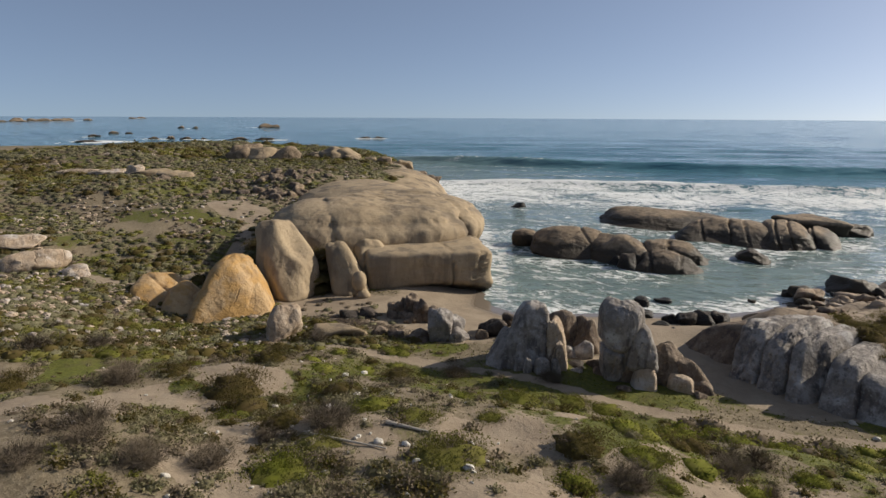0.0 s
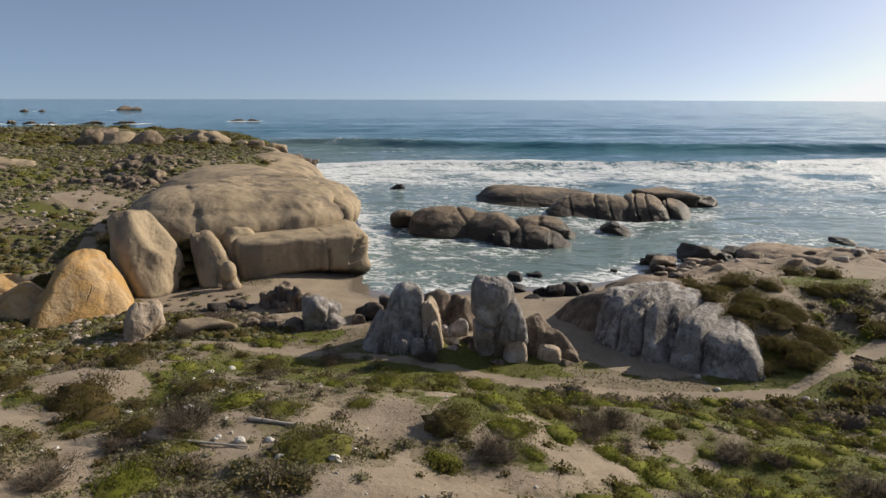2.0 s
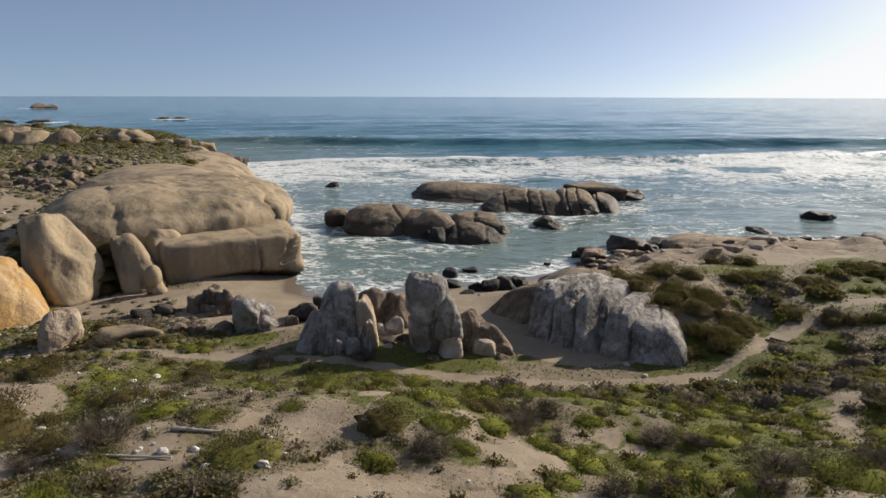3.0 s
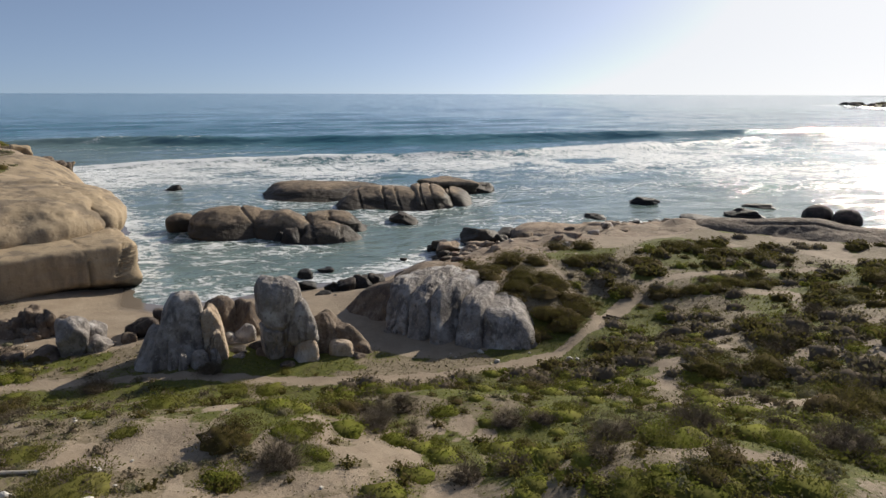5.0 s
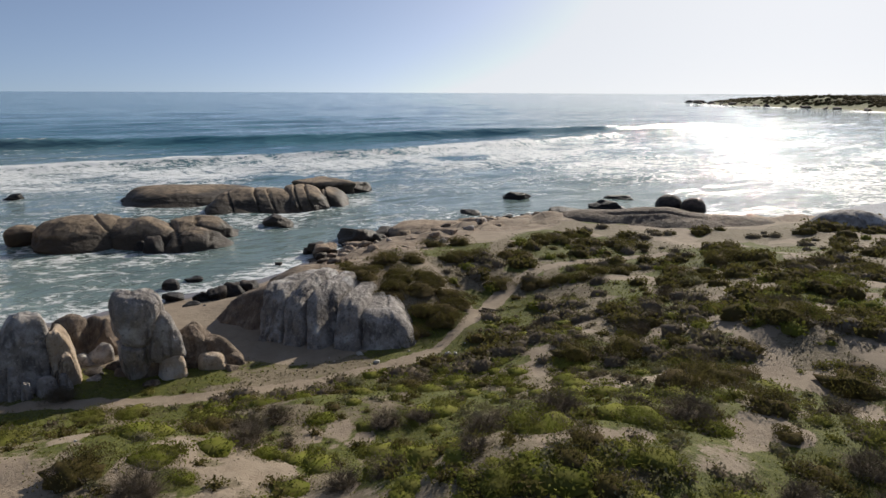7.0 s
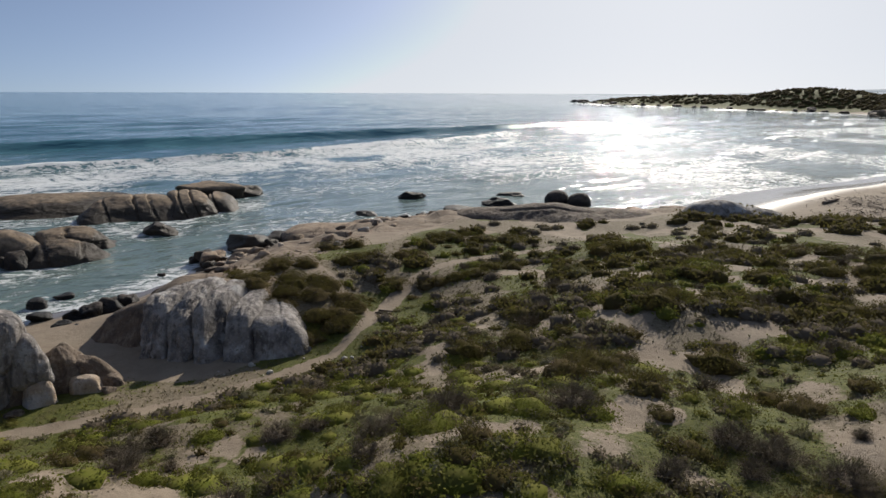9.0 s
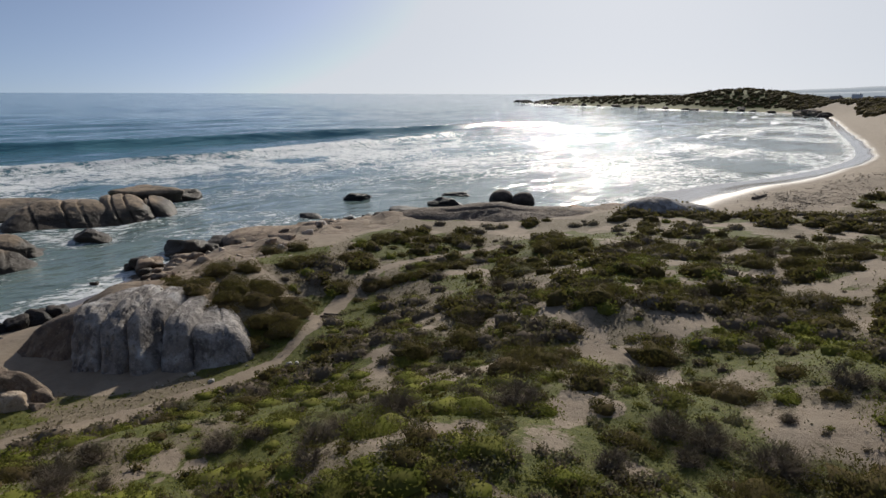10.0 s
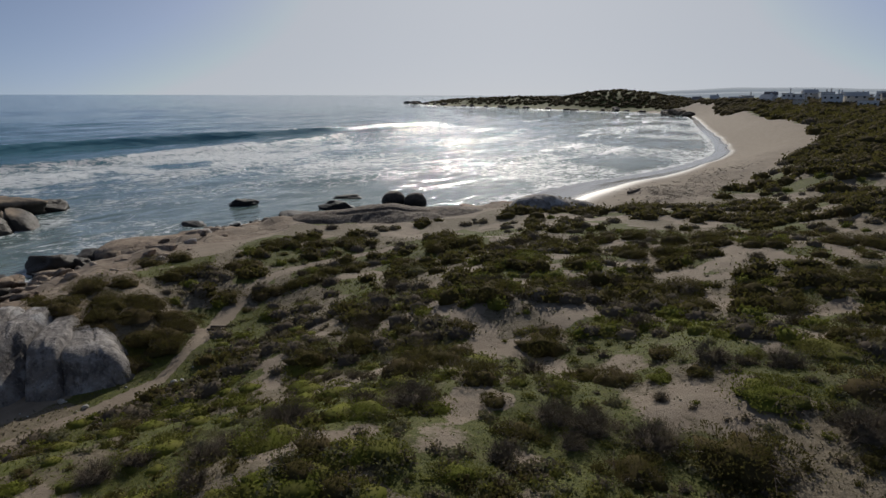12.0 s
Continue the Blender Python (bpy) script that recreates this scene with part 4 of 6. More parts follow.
def block_mesh(w, d, h, edge=6.0, facets=5, taper=0.0, shift=0.0, back=0.0, rough=0.12, flute=0.0, cracks=(), level=5, seed=1, planes=()):
    """One weathered block, standing on its foot: flat sides and random worn planes that meet in edges, the sharper the higher
    edge is; it narrows upwards by taper, its head moves sideways by shift and backwards by back, in metres; flute: depth of rain-worn runnels."""
    rnd = random.Random(seed)
    co, faces = SPHERES[level]
    acc = (np.abs(co) ** edge).sum(1)
    for _ in range(facets):
        n = np.array((rnd.gauss(0, 1), rnd.gauss(-0.2, 1), rnd.gauss(0.35, 0.6)))
        n /= np.linalg.norm(n)
        acc = acc + np.clip(co @ n / rnd.uniform(0.80, 1.1), 0, None) ** (edge * rnd.choice((1.0, 1.5, 2.2)))
    for n, o in planes:
        n = np.array(n, float) / np.linalg.norm(n)
        acc = acc + np.clip(co @ n / o, 0, None) ** (edge * 1.8)
    p = co * (acc ** (-1 / edge))[:, None]
    p = p * (1 + rough * (0.8 * noise3(p * 1.1, seed, 2) + 0.35 * noise3(p * 2.7, seed + 3, 3)))[:, None]
    lo, hi = p.min(0), p.max(0)
    p = (p - (lo + hi) / 2) / ((hi - lo) / 2)
    k = 1 - taper * p[:, 2]
    q = np.stack([p[:, 0] * k * w / 2 + shift * p[:, 2] / 2, p[:, 1] * k * d / 2 + back * p[:, 2] / 2, (p[:, 2] + 1) * h / 2], -1)
    away = q - (0, 0, h * 0.45)
    away /= np.linalg.norm(away, axis=1)[:, None]
    small = min(w, d, h)
    fine = 0.035 * noise3(q * 1.3, seed + 7, 4) * min(2.0, small) + 0.015 * noise3(q * 5.0, seed + 8, 3) * min(1.5, small)
    if flute:
        stripes = noise3(q * (3.0, 3.0, 0.3), seed + 11, 3)
        fine = fine - flute * np.clip(1 - np.abs(stripes) * 3.5, 0, 1) ** 1.5 * (0.5 + noise3(q * 0.9, seed + 13, 2))
    fine = fine - creases(q, 1.6 * small, seed, 0.022 * small)
    q = q + away * fine[:, None]
    return joint(q, cracks, seed, np.array((0, 0, h * 0.4)), False, 0.12), faces


def crag(name, label, mat, blocks, group="", piece="block"):
    """A rock of several blocks that lean on one another. Blocks: place (x, y, z), size (w, d, h), turn, and how each is shaped."""
    ob = new(name)
    (ox, oy, oz), *_ = blocks[0]
    ob.matrix_world = pose(ox, oy, oz)
    for i, ((x, y, z), (w, d, h), rz, shape) in enumerate(blocks):
        shape = dict(shape)
        own = shape.pop("mat", mat)
        q, faces = block_mesh(w, d, h, seed=int(abs(x * 131 + y * 517 + w * 71)) % 9973, **shape)
        me = mesh_of(piece, q, faces, own)
        me.transform(pose(x - ox, y - oy, z - oz, 0, 0, rz))
        part(piece, me, ob)
    return tagged(ob, label, "rock outcrop", group)


# headland: the square-edged block at its foot, with the brown slab that leans on its end
crag("granite_block", "massive square-edged tan granite block above the cove", TAN, [
    ((-31.2, 41.6, -0.3), (10.6, 10.4, 4.05), 45, dict(edge=16, facets=0, taper=0.0, rough=0.05, level=6, planes=[((0.05, -0.8, -0.6), 0.98)], cracks=[((1, 0.1, 0.05), 1.4, 0.07, 0.5), ((1, -0.1, -0.35), 3.2, 0.08, 0.5), ((1, 0, -0.5), 2.7, 0.06, 0.35)])),
    ((-32.6, 37.2, -0.3), (3.2, 4.6, 4.6), 45, dict(edge=6.8, taper=0.12, shift=-1.9, back=0.8, rough=0.12))])
crag("standing_boulder", "tall ridged pale granite boulder standing before the headland", TAN, [
    ((-36.1, 30.9, -0.2), (3.9, 3.6, 6.6), 84, dict(edge=7.5, facets=8, taper=0.26, shift=-0.4, back=1.5, rough=0.10, flute=0.08))])
crag("granite_boulder", "rounded tan granite boulder leaning back at the beach edge", TAN, [
    ((-33.1, 34.0, -0.1), (2.6, 3.2, 4.6), 43, dict(edge=4.8, taper=0.3, shift=-1.3, back=0.8, rough=0.12, flute=0.05))])
crag("orange_boulder", "peaked granite boulder stained orange with lichen", ORANGE, [
    ((-36.5, 26.1, 0.2), (4.5, 4.4, 4.25), 52, dict(edge=9.0, facets=6, taper=0.5, shift=0.5, back=1.0, rough=0.12, cracks=[((1, 0, -0.25), 0.75, 0.06, 0.3)])),
    ((-38.2, 24.9, 0.2), (2.2, 3.4, 1.9), 52, dict(edge=4.4, taper=0.3, rough=0.14, level=4))])
crag("orange_boulder", "low granite back stained orange with lichen", ORANGE, [
    ((-41.2, 23.4, 0.3), (5.0, 4.4, 2.5), 61, dict(edge=4.8, taper=0.3, back=1.6, rough=0.14, cracks=[((1, 0.2, 0.9), 1.4, 0.07, 0.3)])),
    ((-38.9, 23.9, 0.3), (3.2, 3.6, 2.3), 58, dict(edge=4.4, taper=0.3, back=1.2, rough=0.14))])
crag("granite_boulder", "pale rounded granite block beside the footpath", PALE, [
    ((-29.0, 23.9, 0.2), (2.2, 2.3, 2.6), 50, dict(edge=5.1, taper=0.16, shift=0.3, rough=0.13, cracks=[((1, 0, -0.3), 0.55, 0.05, 0.2)]))])
# two tall boulders by the footpath
crag("pointed_boulder", "tall pointed grey granite boulder split into leaning blocks", GREY, [
    ((-14.85, 28.5, 0.2), (2.5, 2.6, 4.05), 27, dict(edge=6.8, taper=0.36, shift=0.9, back=0.5, rough=0.12, flute=0.14)),
    ((-15.75, 27.7, 0.2), (1.7, 1.8, 2.5), 30, dict(edge=5.4, taper=0.40, shift=0.7, back=0.6, rough=0.13, flute=0.10)),
    ((-14.45, 27.5, 0.2), (1.3, 1.5, 2.1), 24, dict(edge=5.1, taper=0.30, shift=-0.2, back=0.6, rough=0.13, flute=0.06)),
    # paler granite on the next two blocks stands in for the sunlit side
    ((-13.25, 28.7, 0.2), (1.15, 1.7, 3.35), 24, dict(edge=6.1, taper=0.16, shift=-0.35, back=0.3, rough=0.10, flute=0.10, mat=PALE)),
    ((-12.72, 28.1, 0.2), (0.6, 0.9, 2.3), 22, dict(edge=5.4, taper=0.22, shift=-0.3, rough=0.14, level=4, mat=PALE)),
    ((-14.02, 26.75, 0.3), (0.48, 0.6, 1.45), 30, dict(edge=5.4, taper=0.35, shift=0.15, level=4)),
    ((-13.3, 27.05, 0.3), (0.95, 0.9, 1.5), 25, dict(edge=4.4, taper=0.22, level=4)),
    ((-12.75, 27.5, 0.3), (0.6, 0.6, 1.45), 20, dict(edge=5.1, taper=0.2, shift=-0.2, level=4))])
crag("standing_boulder", "round-headed grey granite boulder standing on a narrow foot", GREY, [
    ((-9.95, 29.2, 0.1), (2.3, 2.3, 5.0), 18, dict(edge=2.7, facets=3, taper=-0.2, shift=-0.1, rough=0.14, flute=0.16, level=6, cracks=[((1, 0.1, -0.6), -0.2, 0.05, 0.3), ((0.25, 0.1, 1), 2.2, 0.08, 0.3)])),
    ((-9.1, 29.4, 1.2), (1.9, 1.9, 2.7), 15, dict(edge=3.8, facets=5, taper=0.06, shift=-0.5, rough=0.16, flute=0.08)),
    # brown foot block, its dark colour also paints the shaded recess under the head
    ((-9.3, 29.6, 0.1), (2.4, 1.8, 1.9), 15, dict(edge=4.4, taper=0.12, rough=0.16, mat=BROWN)),
    ((-10.8, 28.9, 0.1), (0.9, 0.9, 1.1), 30, dict(edge=4.6, taper=0.2, level=4, mat=BROWN))])
crag("granite_boulder", "pale egg-shaped granite boulder at the foot of a standing boulder", PALE, [
    ((-8.55, 28.85, 0.25), (1.3, 1.25, 1.65), 20, dict(edge=3.9, taper=0.12, shift=-0.1, rough=0.07))])
crag("granite_boulder", "brown peaked granite boulders leaning together", BROWN, [
    ((-7.75, 30.3, 0.1), (2.0, 1.7, 2.75), 13, dict(edge=5.0, taper=0.36, shift=-0.5, rough=0.2, flute=0.06)),
    ((-6.9, 30.4, 0.1), (2.2, 1.6, 2.0), 12, dict(edge=4.6, taper=0.34, shift=-0.4, rough=0.2)),
    ((-6.0, 30.1, 0.1), (1.3, 1.2, 1.1), 12, dict(edge=4.4, taper=0.3, shift=-0.2, rough=0.16, level=4))])
crag("granite_boulder", "low pale granite boulder before brown ones", PALE, [
    ((-6.85, 29.55, 0.2), (1.45, 1.2, 1.3), 12, dict(edge=4.4, taper=0.16, rough=0.12))])
# the grey jointed slab beside the footpath: blocks that step down towards the path
crag("granite_slab", "steep grey granite slab split by dark upright joints", GREY, [
    ((-5.2, 37.2, -0.4), (4.2, 4.4, 3.1), -36, dict(edge=5.0, facets=4, taper=0.18, back=1.8, shift=1.2, rough=0.14, mat=BROWN)),
    ((-3.3, 35.2, -0.4), (1.62, 5.0, 3.75), -31, dict(edge=8, facets=2, taper=0.02, back=2.0, shift=-0.9, rough=0.05, flute=0.30, cracks=[((1, 0, -0.4), -1.0, 0.06, 0.2)])),
    ((-2.05, 34.4, -0.4), (1.5, 5.0, 3.95), -29, dict(edge=8, facets=2, taper=0.02, back=2.0, shift=-1.0, rough=0.05, flute=0.32)),
    ((-0.9, 33.75, -0.4), (1.22, 5.0, 3.85), -27, dict(edge=8, facets=1, taper=0.02, back=2.0, shift=-1.0, rough=0.05, flute=0.28)),
    ((-1.9, 35.9, -0.4), (4.0, 4.2, 3.55), -29, dict(edge=6, facets=3, taper=0.06, back=0.6, rough=0.10, mat=PALE, level=4)),
    ((0.5, 33.2, -0.4), (1.75, 4.8, 3.45), -24, dict(edge=8, facets=2, taper=0.05, back=1.8, shift=-0.8, rough=0.06, flute=0.14)),
    ((2.05, 32.8, -0.4), (3.3, 4.6, 3.0), -4, dict(edge=5.4, facets=2, taper=0.09, back=1.4, shift=-0.2, rough=0.07, flute=0.06, cracks=[((1, 0, 0.5), 1.25, 0.05, 0.15)]))])
# islets: tilted sea-worn backs, broken into blocks on the lee side
crag("rock_islet", "sea-worn brown granite islet with a dark wet foot", SEA, [
    ((-24.4, 61.0, -0.9), (9.8, 7.4, 3.6), 21, dict(edge=3.6, facets=6, taper=0.24, shift=-1.4, back=1.2, rough=0.16, level=6, cracks=[((1, 0, 0.9), 2.6, 0.10, 0.35)])),
    ((-19.6, 60.6, -0.9), (6.6, 6.2, 3.3), 18, dict(edge=4.2, facets=8, taper=0.28, shift=-2.2, back=1.0, rough=0.16)),
    ((-15.3, 62.2, -0.9), (7.6, 5.6, 2.8), 14, dict(edge=5.0, facets=9, taper=0.2, shift=-1.6, back=0.8, rough=0.2, cracks=[((1, 0, 0.2), 0.6, 0.10, 0.5), ((1, 0.2, -0.2), 2.2, 0.08, 0.4), ((1, 0, 0.4), -1.4, 0.1, 0.4)])),
    ((-14.4, 58.3, -0.9), (6.2, 4.0, 2.45), 14, dict(edge=5.4, facets=8, taper=0.16, shift=-0.9, back=0.6, rough=0.16, cracks=[((1, 0, 0.3), -1.0, 0.10, 0.6), ((1, 0, 0), 1.2, 0.08, 0.3)])),
    ((-17.6, 56.5, -0.6), (1.8, 2.0, 2.0), 20, dict(edge=5.0, taper=0.25, level=4, mat=WET)),
    ((-18.9, 57.3, -0.6), (1.5, 1.6, 1.5), 30, dict(edge=5.0, taper=0.25, level=4, mat=WET))], "rocks of the islets")
crag("rock_islet", "long low brown granite islet with a cliffed side", SEA, [
    ((-20.8, 84.4, -0.9), (17.6, 10.0, 2.6), 12, dict(edge=3.6, facets=6, taper=0.2, shift=-1.6, back=1.0, rough=0.16, level=6)),
    ((-12.4, 79.0, -0.9), (11.0, 10.4, 3.2), 9, dict(edge=4.4, facets=7, taper=0.18, shift=-1.0, back=2.0, rough=0.14, level=6, cracks=[((1, 0, 0.3), -2.0, 0.10, 0.4), ((1, 0, 0.2), 0.8, 0.12, 0.6), ((1, 0, 0.3), 2.6, 0.10, 0.5)])),
    ((-6.4, 79.4, -0.9), (6.4, 9.6, 3.15), 5, dict(edge=4.4, facets=6, taper=0.2, shift=-1.6, back=1.6, rough=0.14, level=6, cracks=[((1, 0, 0.4), -1.3, 0.12, 0.7), ((1, 0, 0.4), 0.2, 0.12, 0.7), ((1, 0, 0.4), 1.5, 0.10, 0.6)])),
    ((-2.8, 81.4, -0.9), (4.0, 8.0, 2.6), 2, dict(edge=3.8, facets=5, taper=0.26, shift=-1.2, back=1.0, rough=0.14, cracks=[((1, 0, 0.5), 0.3, 0.10, 0.5)]))], "rocks of the islets")
# the whale-backed headland, seen across the cove
outcrop("granite_headland", "huge smooth whale-backed dome of tan granite above the cove", TAN, -37.2, 45.5, 38,
        [(1.0, 2.0, 3.9, 7.8, 10.2, 2.75), (-3.4, -1.6, 2.4, 3.6, 7.6, 4.3), (-7.0, -3.0, 2.2, 4.4, 7.0, 4.35), (-4.0, 16.0, 1.5, 9.0, 14.0, 4.9)],
        [((1, 0.2, 0), -6.8, 0.3, 0.5), ((1, 0.15, 0.15), 6.3, 0.10, 0.7), ((1, 0.3, -0.2), 5.3, 0.10, 0.6), ((0.05, -0.1, 1), 5.9, 0.16, 0.45), ((0.3, 0.6, 1), 7.6, 0.5, 0.35)],
        level=6, blend=7, rough=0.55, grain=0.2, lump=0.28, centre=(-1, 2, 4.4), furrow=0.0, blocks=2, piece="dome", box=2.3)
outcrop("granite_ridge", "bare tan granite ridge sloping from the headland to the point", TAN, -57.0, 74.0, 32,
        [(0, -13, 0, 8, 12, 5.0), (-1.5, 1, 0, 8.5, 16, 6.0), (-2, 15, 0, 7, 10, 5.0)], [], level=5, blend=6, rough=0.4, grain=0.15, lump=0.2, furrow=0.0)
# smooth whale-backs along the shore towards the bay
outcrop("shore_slab", "long smooth brown granite whale-back along the shore", BROWN, 29.0, 55.2, -19,
        [(-6.0, 0.5, 0.3, 5.2, 3.2, 2.4), (0.5, 0.0, 0.3, 6.5, 3.4, 2.9), (7.5, -0.3, 0.3, 6.0, 3.2, 2.5), (2.0, -2.6, 0.3, 8.0, 2.2, 1.9)],
        [((0.08, 1, 0.5), 0.2, 0.14, 0.3)], level=5, blend=7, rough=0.25, grain=0.4, lump=0.2, furrow=0.05)
outcrop("shore_slab", "low dark granite dome between scrub and beach", GREY, 44.7, 47.2, -19,
        [(-1.5, 0.0, 1.2, 3.8, 2.6, 3.0), (2.4, 0.3, 1.0, 3.8, 2.6, 2.4)],
        [((1, 0.2, 0.1), -1.2, 0.12, 0.3)], level=5, blend=7, rough=0.25, grain=0.5, furrow=0.05)
# flat pavement of pinkish granite between the slab and the water
outcrop("shore_pavement", "long low pavement of pinkish granite beside the sea", PINK, 14.5, 58.6, -19,
        [(-6.5, -1.0, 0.1, 4.6, 3.6, 1.2), (-1.0, 0.2, 0.2, 5.0, 3.8, 1.3), (4.5, 0.4, 0.2, 5.0, 3.4, 1.25), (10.0, 0.0, 0.2, 5.4, 3.2, 1.3)],
        [((1, 0.4, 0), -3.8, 0.18, 0.3), ((0.15, 1, 0), 0.9, 0.2, 0.35), ((1, -0.3, 0), 2.6, 0.16, 0.3), ((0.1, 1, 0.1), -1.4, 0.2, 0.35), ((1, 0.2, 0), 7.6, 0.16, 0.3)], level=6, blend=14, rough=0.5, box=2.6, grain=2.2, furrow=0.4)
for px, py, pw, pd, ph, pr in ((-4.6, 43.8, 2.6, 2.0, 1.2, -20), (-2.4, 53.4, 2.4, 2.0, 0.9, 12), (0.6, 54.6, 3.0, 2.4, 0.8, 3), (6.2, 58.4, 2.6, 2.0, 0.9, -14),
                               (21.2, 65.2, 4.0, 2.6, 1.0, -20), (27.5, 57.6, 6.0, 3.0, 1.3, -24), (33.5, 54.0, 6.0, 3.0, 1.2, -27), (2.6, 45.2, 3.0, 2.4, 1.1, 8)):
    boulder("shore_slab", "low flat pinkish granite slab in the shore pavement", PINK, px, py, 0.15, pw, pd, ph, pr, level=5, box=3.2, rough=0.2, cuts=3, sink=0.5,
            cracks=[((1, 0.3, 0), 0.4, 0.1, 0.12)], group="shore pavement slabs")
rnd = random.Random(33)
for k in range(34):
    i = rnd.randrange(13, 21)
    (ax, ay), (bx, by) = COAST[i], COAST[i + 1] if i + 1 < len(COAST) else BAY[0]
    u, inland = rnd.random(), rnd.uniform(0.5, 9.5)
    ln = math.hypot(bx - ax, by - ay)
    px, py = ax + (bx - ax) * u + (by - ay) / ln * inland, ay + (by - ay) * u - (bx - ax) / ln * inland
    sz = rnd.uniform(1.4, 4.2)
    boulder("shore_slab", "flat pinkish granite slab of the cracked shore pavement", rnd.choice([PINK, PINK, SEA]), px, py, max(0.0, float(height(px, py))) - 0.12, sz, sz * rnd.uniform(0.5, 0.75), rnd.uniform(0.18, 0.42),
            -30 + rnd.uniform(-25, 25), level=4, edge=12, rough=0.2, cuts=3, sink=0.6, group="shore pavement slabs")
rnd = random.Random(77)
for k in range(70):
    i = rnd.randrange(13, 21)
    (ax, ay), (bx, by) = COAST[i], COAST[i + 1] if i + 1 < len(COAST) else BAY[0]
    u, inland = rnd.random(), rnd.uniform(-1.6, 5.0)
    ln = math.hypot(bx - ax, by - ay)
    px, py = ax + (bx - ax) * u + (by - ay) / ln * inland, ay + (by - ay) * u - (bx - ax) / ln * inland
    sz = rnd.uniform(0.4, 1.5)
    dark = inland < 1.2
    boulder("shore_boulder", "dark wet boulder at the waterline" if dark else "pinkish weathered boulder on the shore pavement", rnd.choice([WET, SEA]) if dark else rnd.choice([PINK, SEA, BROWN]),
            px, py, max(0.0, float(height(px, py))) - 0.08, sz, sz * 0.8, sz * rnd.uniform(0.35, 0.65), rnd.uniform(0, 180), level=3, edge=9, rough=0.25, cuts=3, group="boulders along the shore")
rnd = random.Random(91)
for k in range(60):
    px, py = rnd.uniform(-4.5, 14.0), rnd.uniform(38.5, 60.0)
    inside = float(shore_distance(np.array([px]), np.array([py]))[0][0])
    if not 1.0 < inside < 11.0:
        continue
    sz = rnd.uniform(0.35, 1.3)
    boulder("pavement_stone", "loose weathered stone on the shore pavement", rnd.choice([PINK, PINK, PALE, BROWN]), px, py, float(height(px, py)) - 0.06, sz, sz * 0.8, sz * rnd.uniform(0.3, 0.55), rnd.uniform(0, 180),
            level=3, edge=9, rough=0.25, cuts=3, group="stones on the shore pavement")
# pale ledge and boulders on the left hillside
for px, py, pw, pd, ph, pr, pm in ((-51.5, 20.2, 4.6, 2.4, 1.5, 62, PALE), (-55.5, 20.8, 3.8, 2.2, 1.1, 66, PALE), (-48.6, 21.6, 2.0, 1.5, 0.9, 60, PALE), (-53.0, 17.6, 2.6, 1.6, 0.7, 68, PALE),
                                   (-78.0, 44.5, 3.4, 2.0, 1.5, 58, PALE), (-74.6, 44.6, 5.0, 2.0, 1.0, 58, TAN), (-70.8, 45.2, 4.4, 2.2, 0.9, 57, TAN), (-84.0, 44.0, 5.0, 2.0, 0.9, 62, PALE), (-90.0, 43.0, 5.4, 2.4, 0.8, 64, PALE)):
    boulder("hillside_boulder", "pale weathered granite ledge in hillside scrub", pm, px, py, float(height(px, py)) - 0.1, pw, pd, ph, pr, level=4, box=3.2, rough=0.25, cuts=5)
rnd = random.Random(5)
for k in range(120):
    u = k / 119
    px, py = -66.0 + 22 * u + rnd.gauss(0, 3.0), 46.5 + 9.5 * u + rnd.gauss(0, 3.5)
    sz = rnd.uniform(0.7, 2.2)
    boulder("scree_boulder", "weathered grey-brown boulder of a hillside scree", rnd.choice([SEA, BROWN, BROWN]), px, py, float(height(px, py)) - 0.28 * sz, sz, sz * 0.85, sz * rnd.uniform(0.4, 0.7),
            rnd.uniform(0, 180), level=3, edge=10, rough=0.3, cuts=4, group="hillside scree")
# rocks far out on the left and off the headland of the bay
for px, py, pw, ph in FAR_ROCKS + REEF:
    boulder("sea_rock", "far granite rock ringed by surf", SEA, px, py, -1.2, pw, pw * 0.5, ph * 0.7 + 1.2, math.degrees(math.atan2(-px, py)), level=4, edge=8, rough=0.5, cuts=4, taper=0.35, group="far rocks in the sea")
rnd = random.Random(8)
for k in range(46):
    u = k / 45
    i = min(int(u * 8), 7)
    ax, ay = BAY[7 + i]
    bx, by = BAY[8 + i]
    f = u * 8 - i
    px, py = ax + (bx - ax) * f + rnd.uniform(-10, 4), ay + (by - ay) * f + rnd.uniform(-8, 8)
    sz = rnd.uniform(4, 11)
    boulder("headland_boulder", "dark boulder along the rocky far headland", rnd.choice([WET, BROWN, SEA]), px, py, -0.4, sz, sz * 0.8, sz * rnd.uniform(0.25, 0.5), rnd.uniform(0, 180), level=3, rough=0.3, cuts=5, group="far headland rocks")
for px, py, sz in ((448, 690, 20), (436, 700, 14), (462, 740, 22), (466, 800, 18), (467, 834, 16), (430, 640, 14), (440, 610, 16)):
    boulder("headland_boulder", "dark rock awash off the far headland", WET, px, py, -1.0, sz, sz * 0.7, sz * 0.22 + 1.0, px, level=4, rough=0.4, cuts=5, taper=0.3, group="far headland rocks")

# ---- plants ----


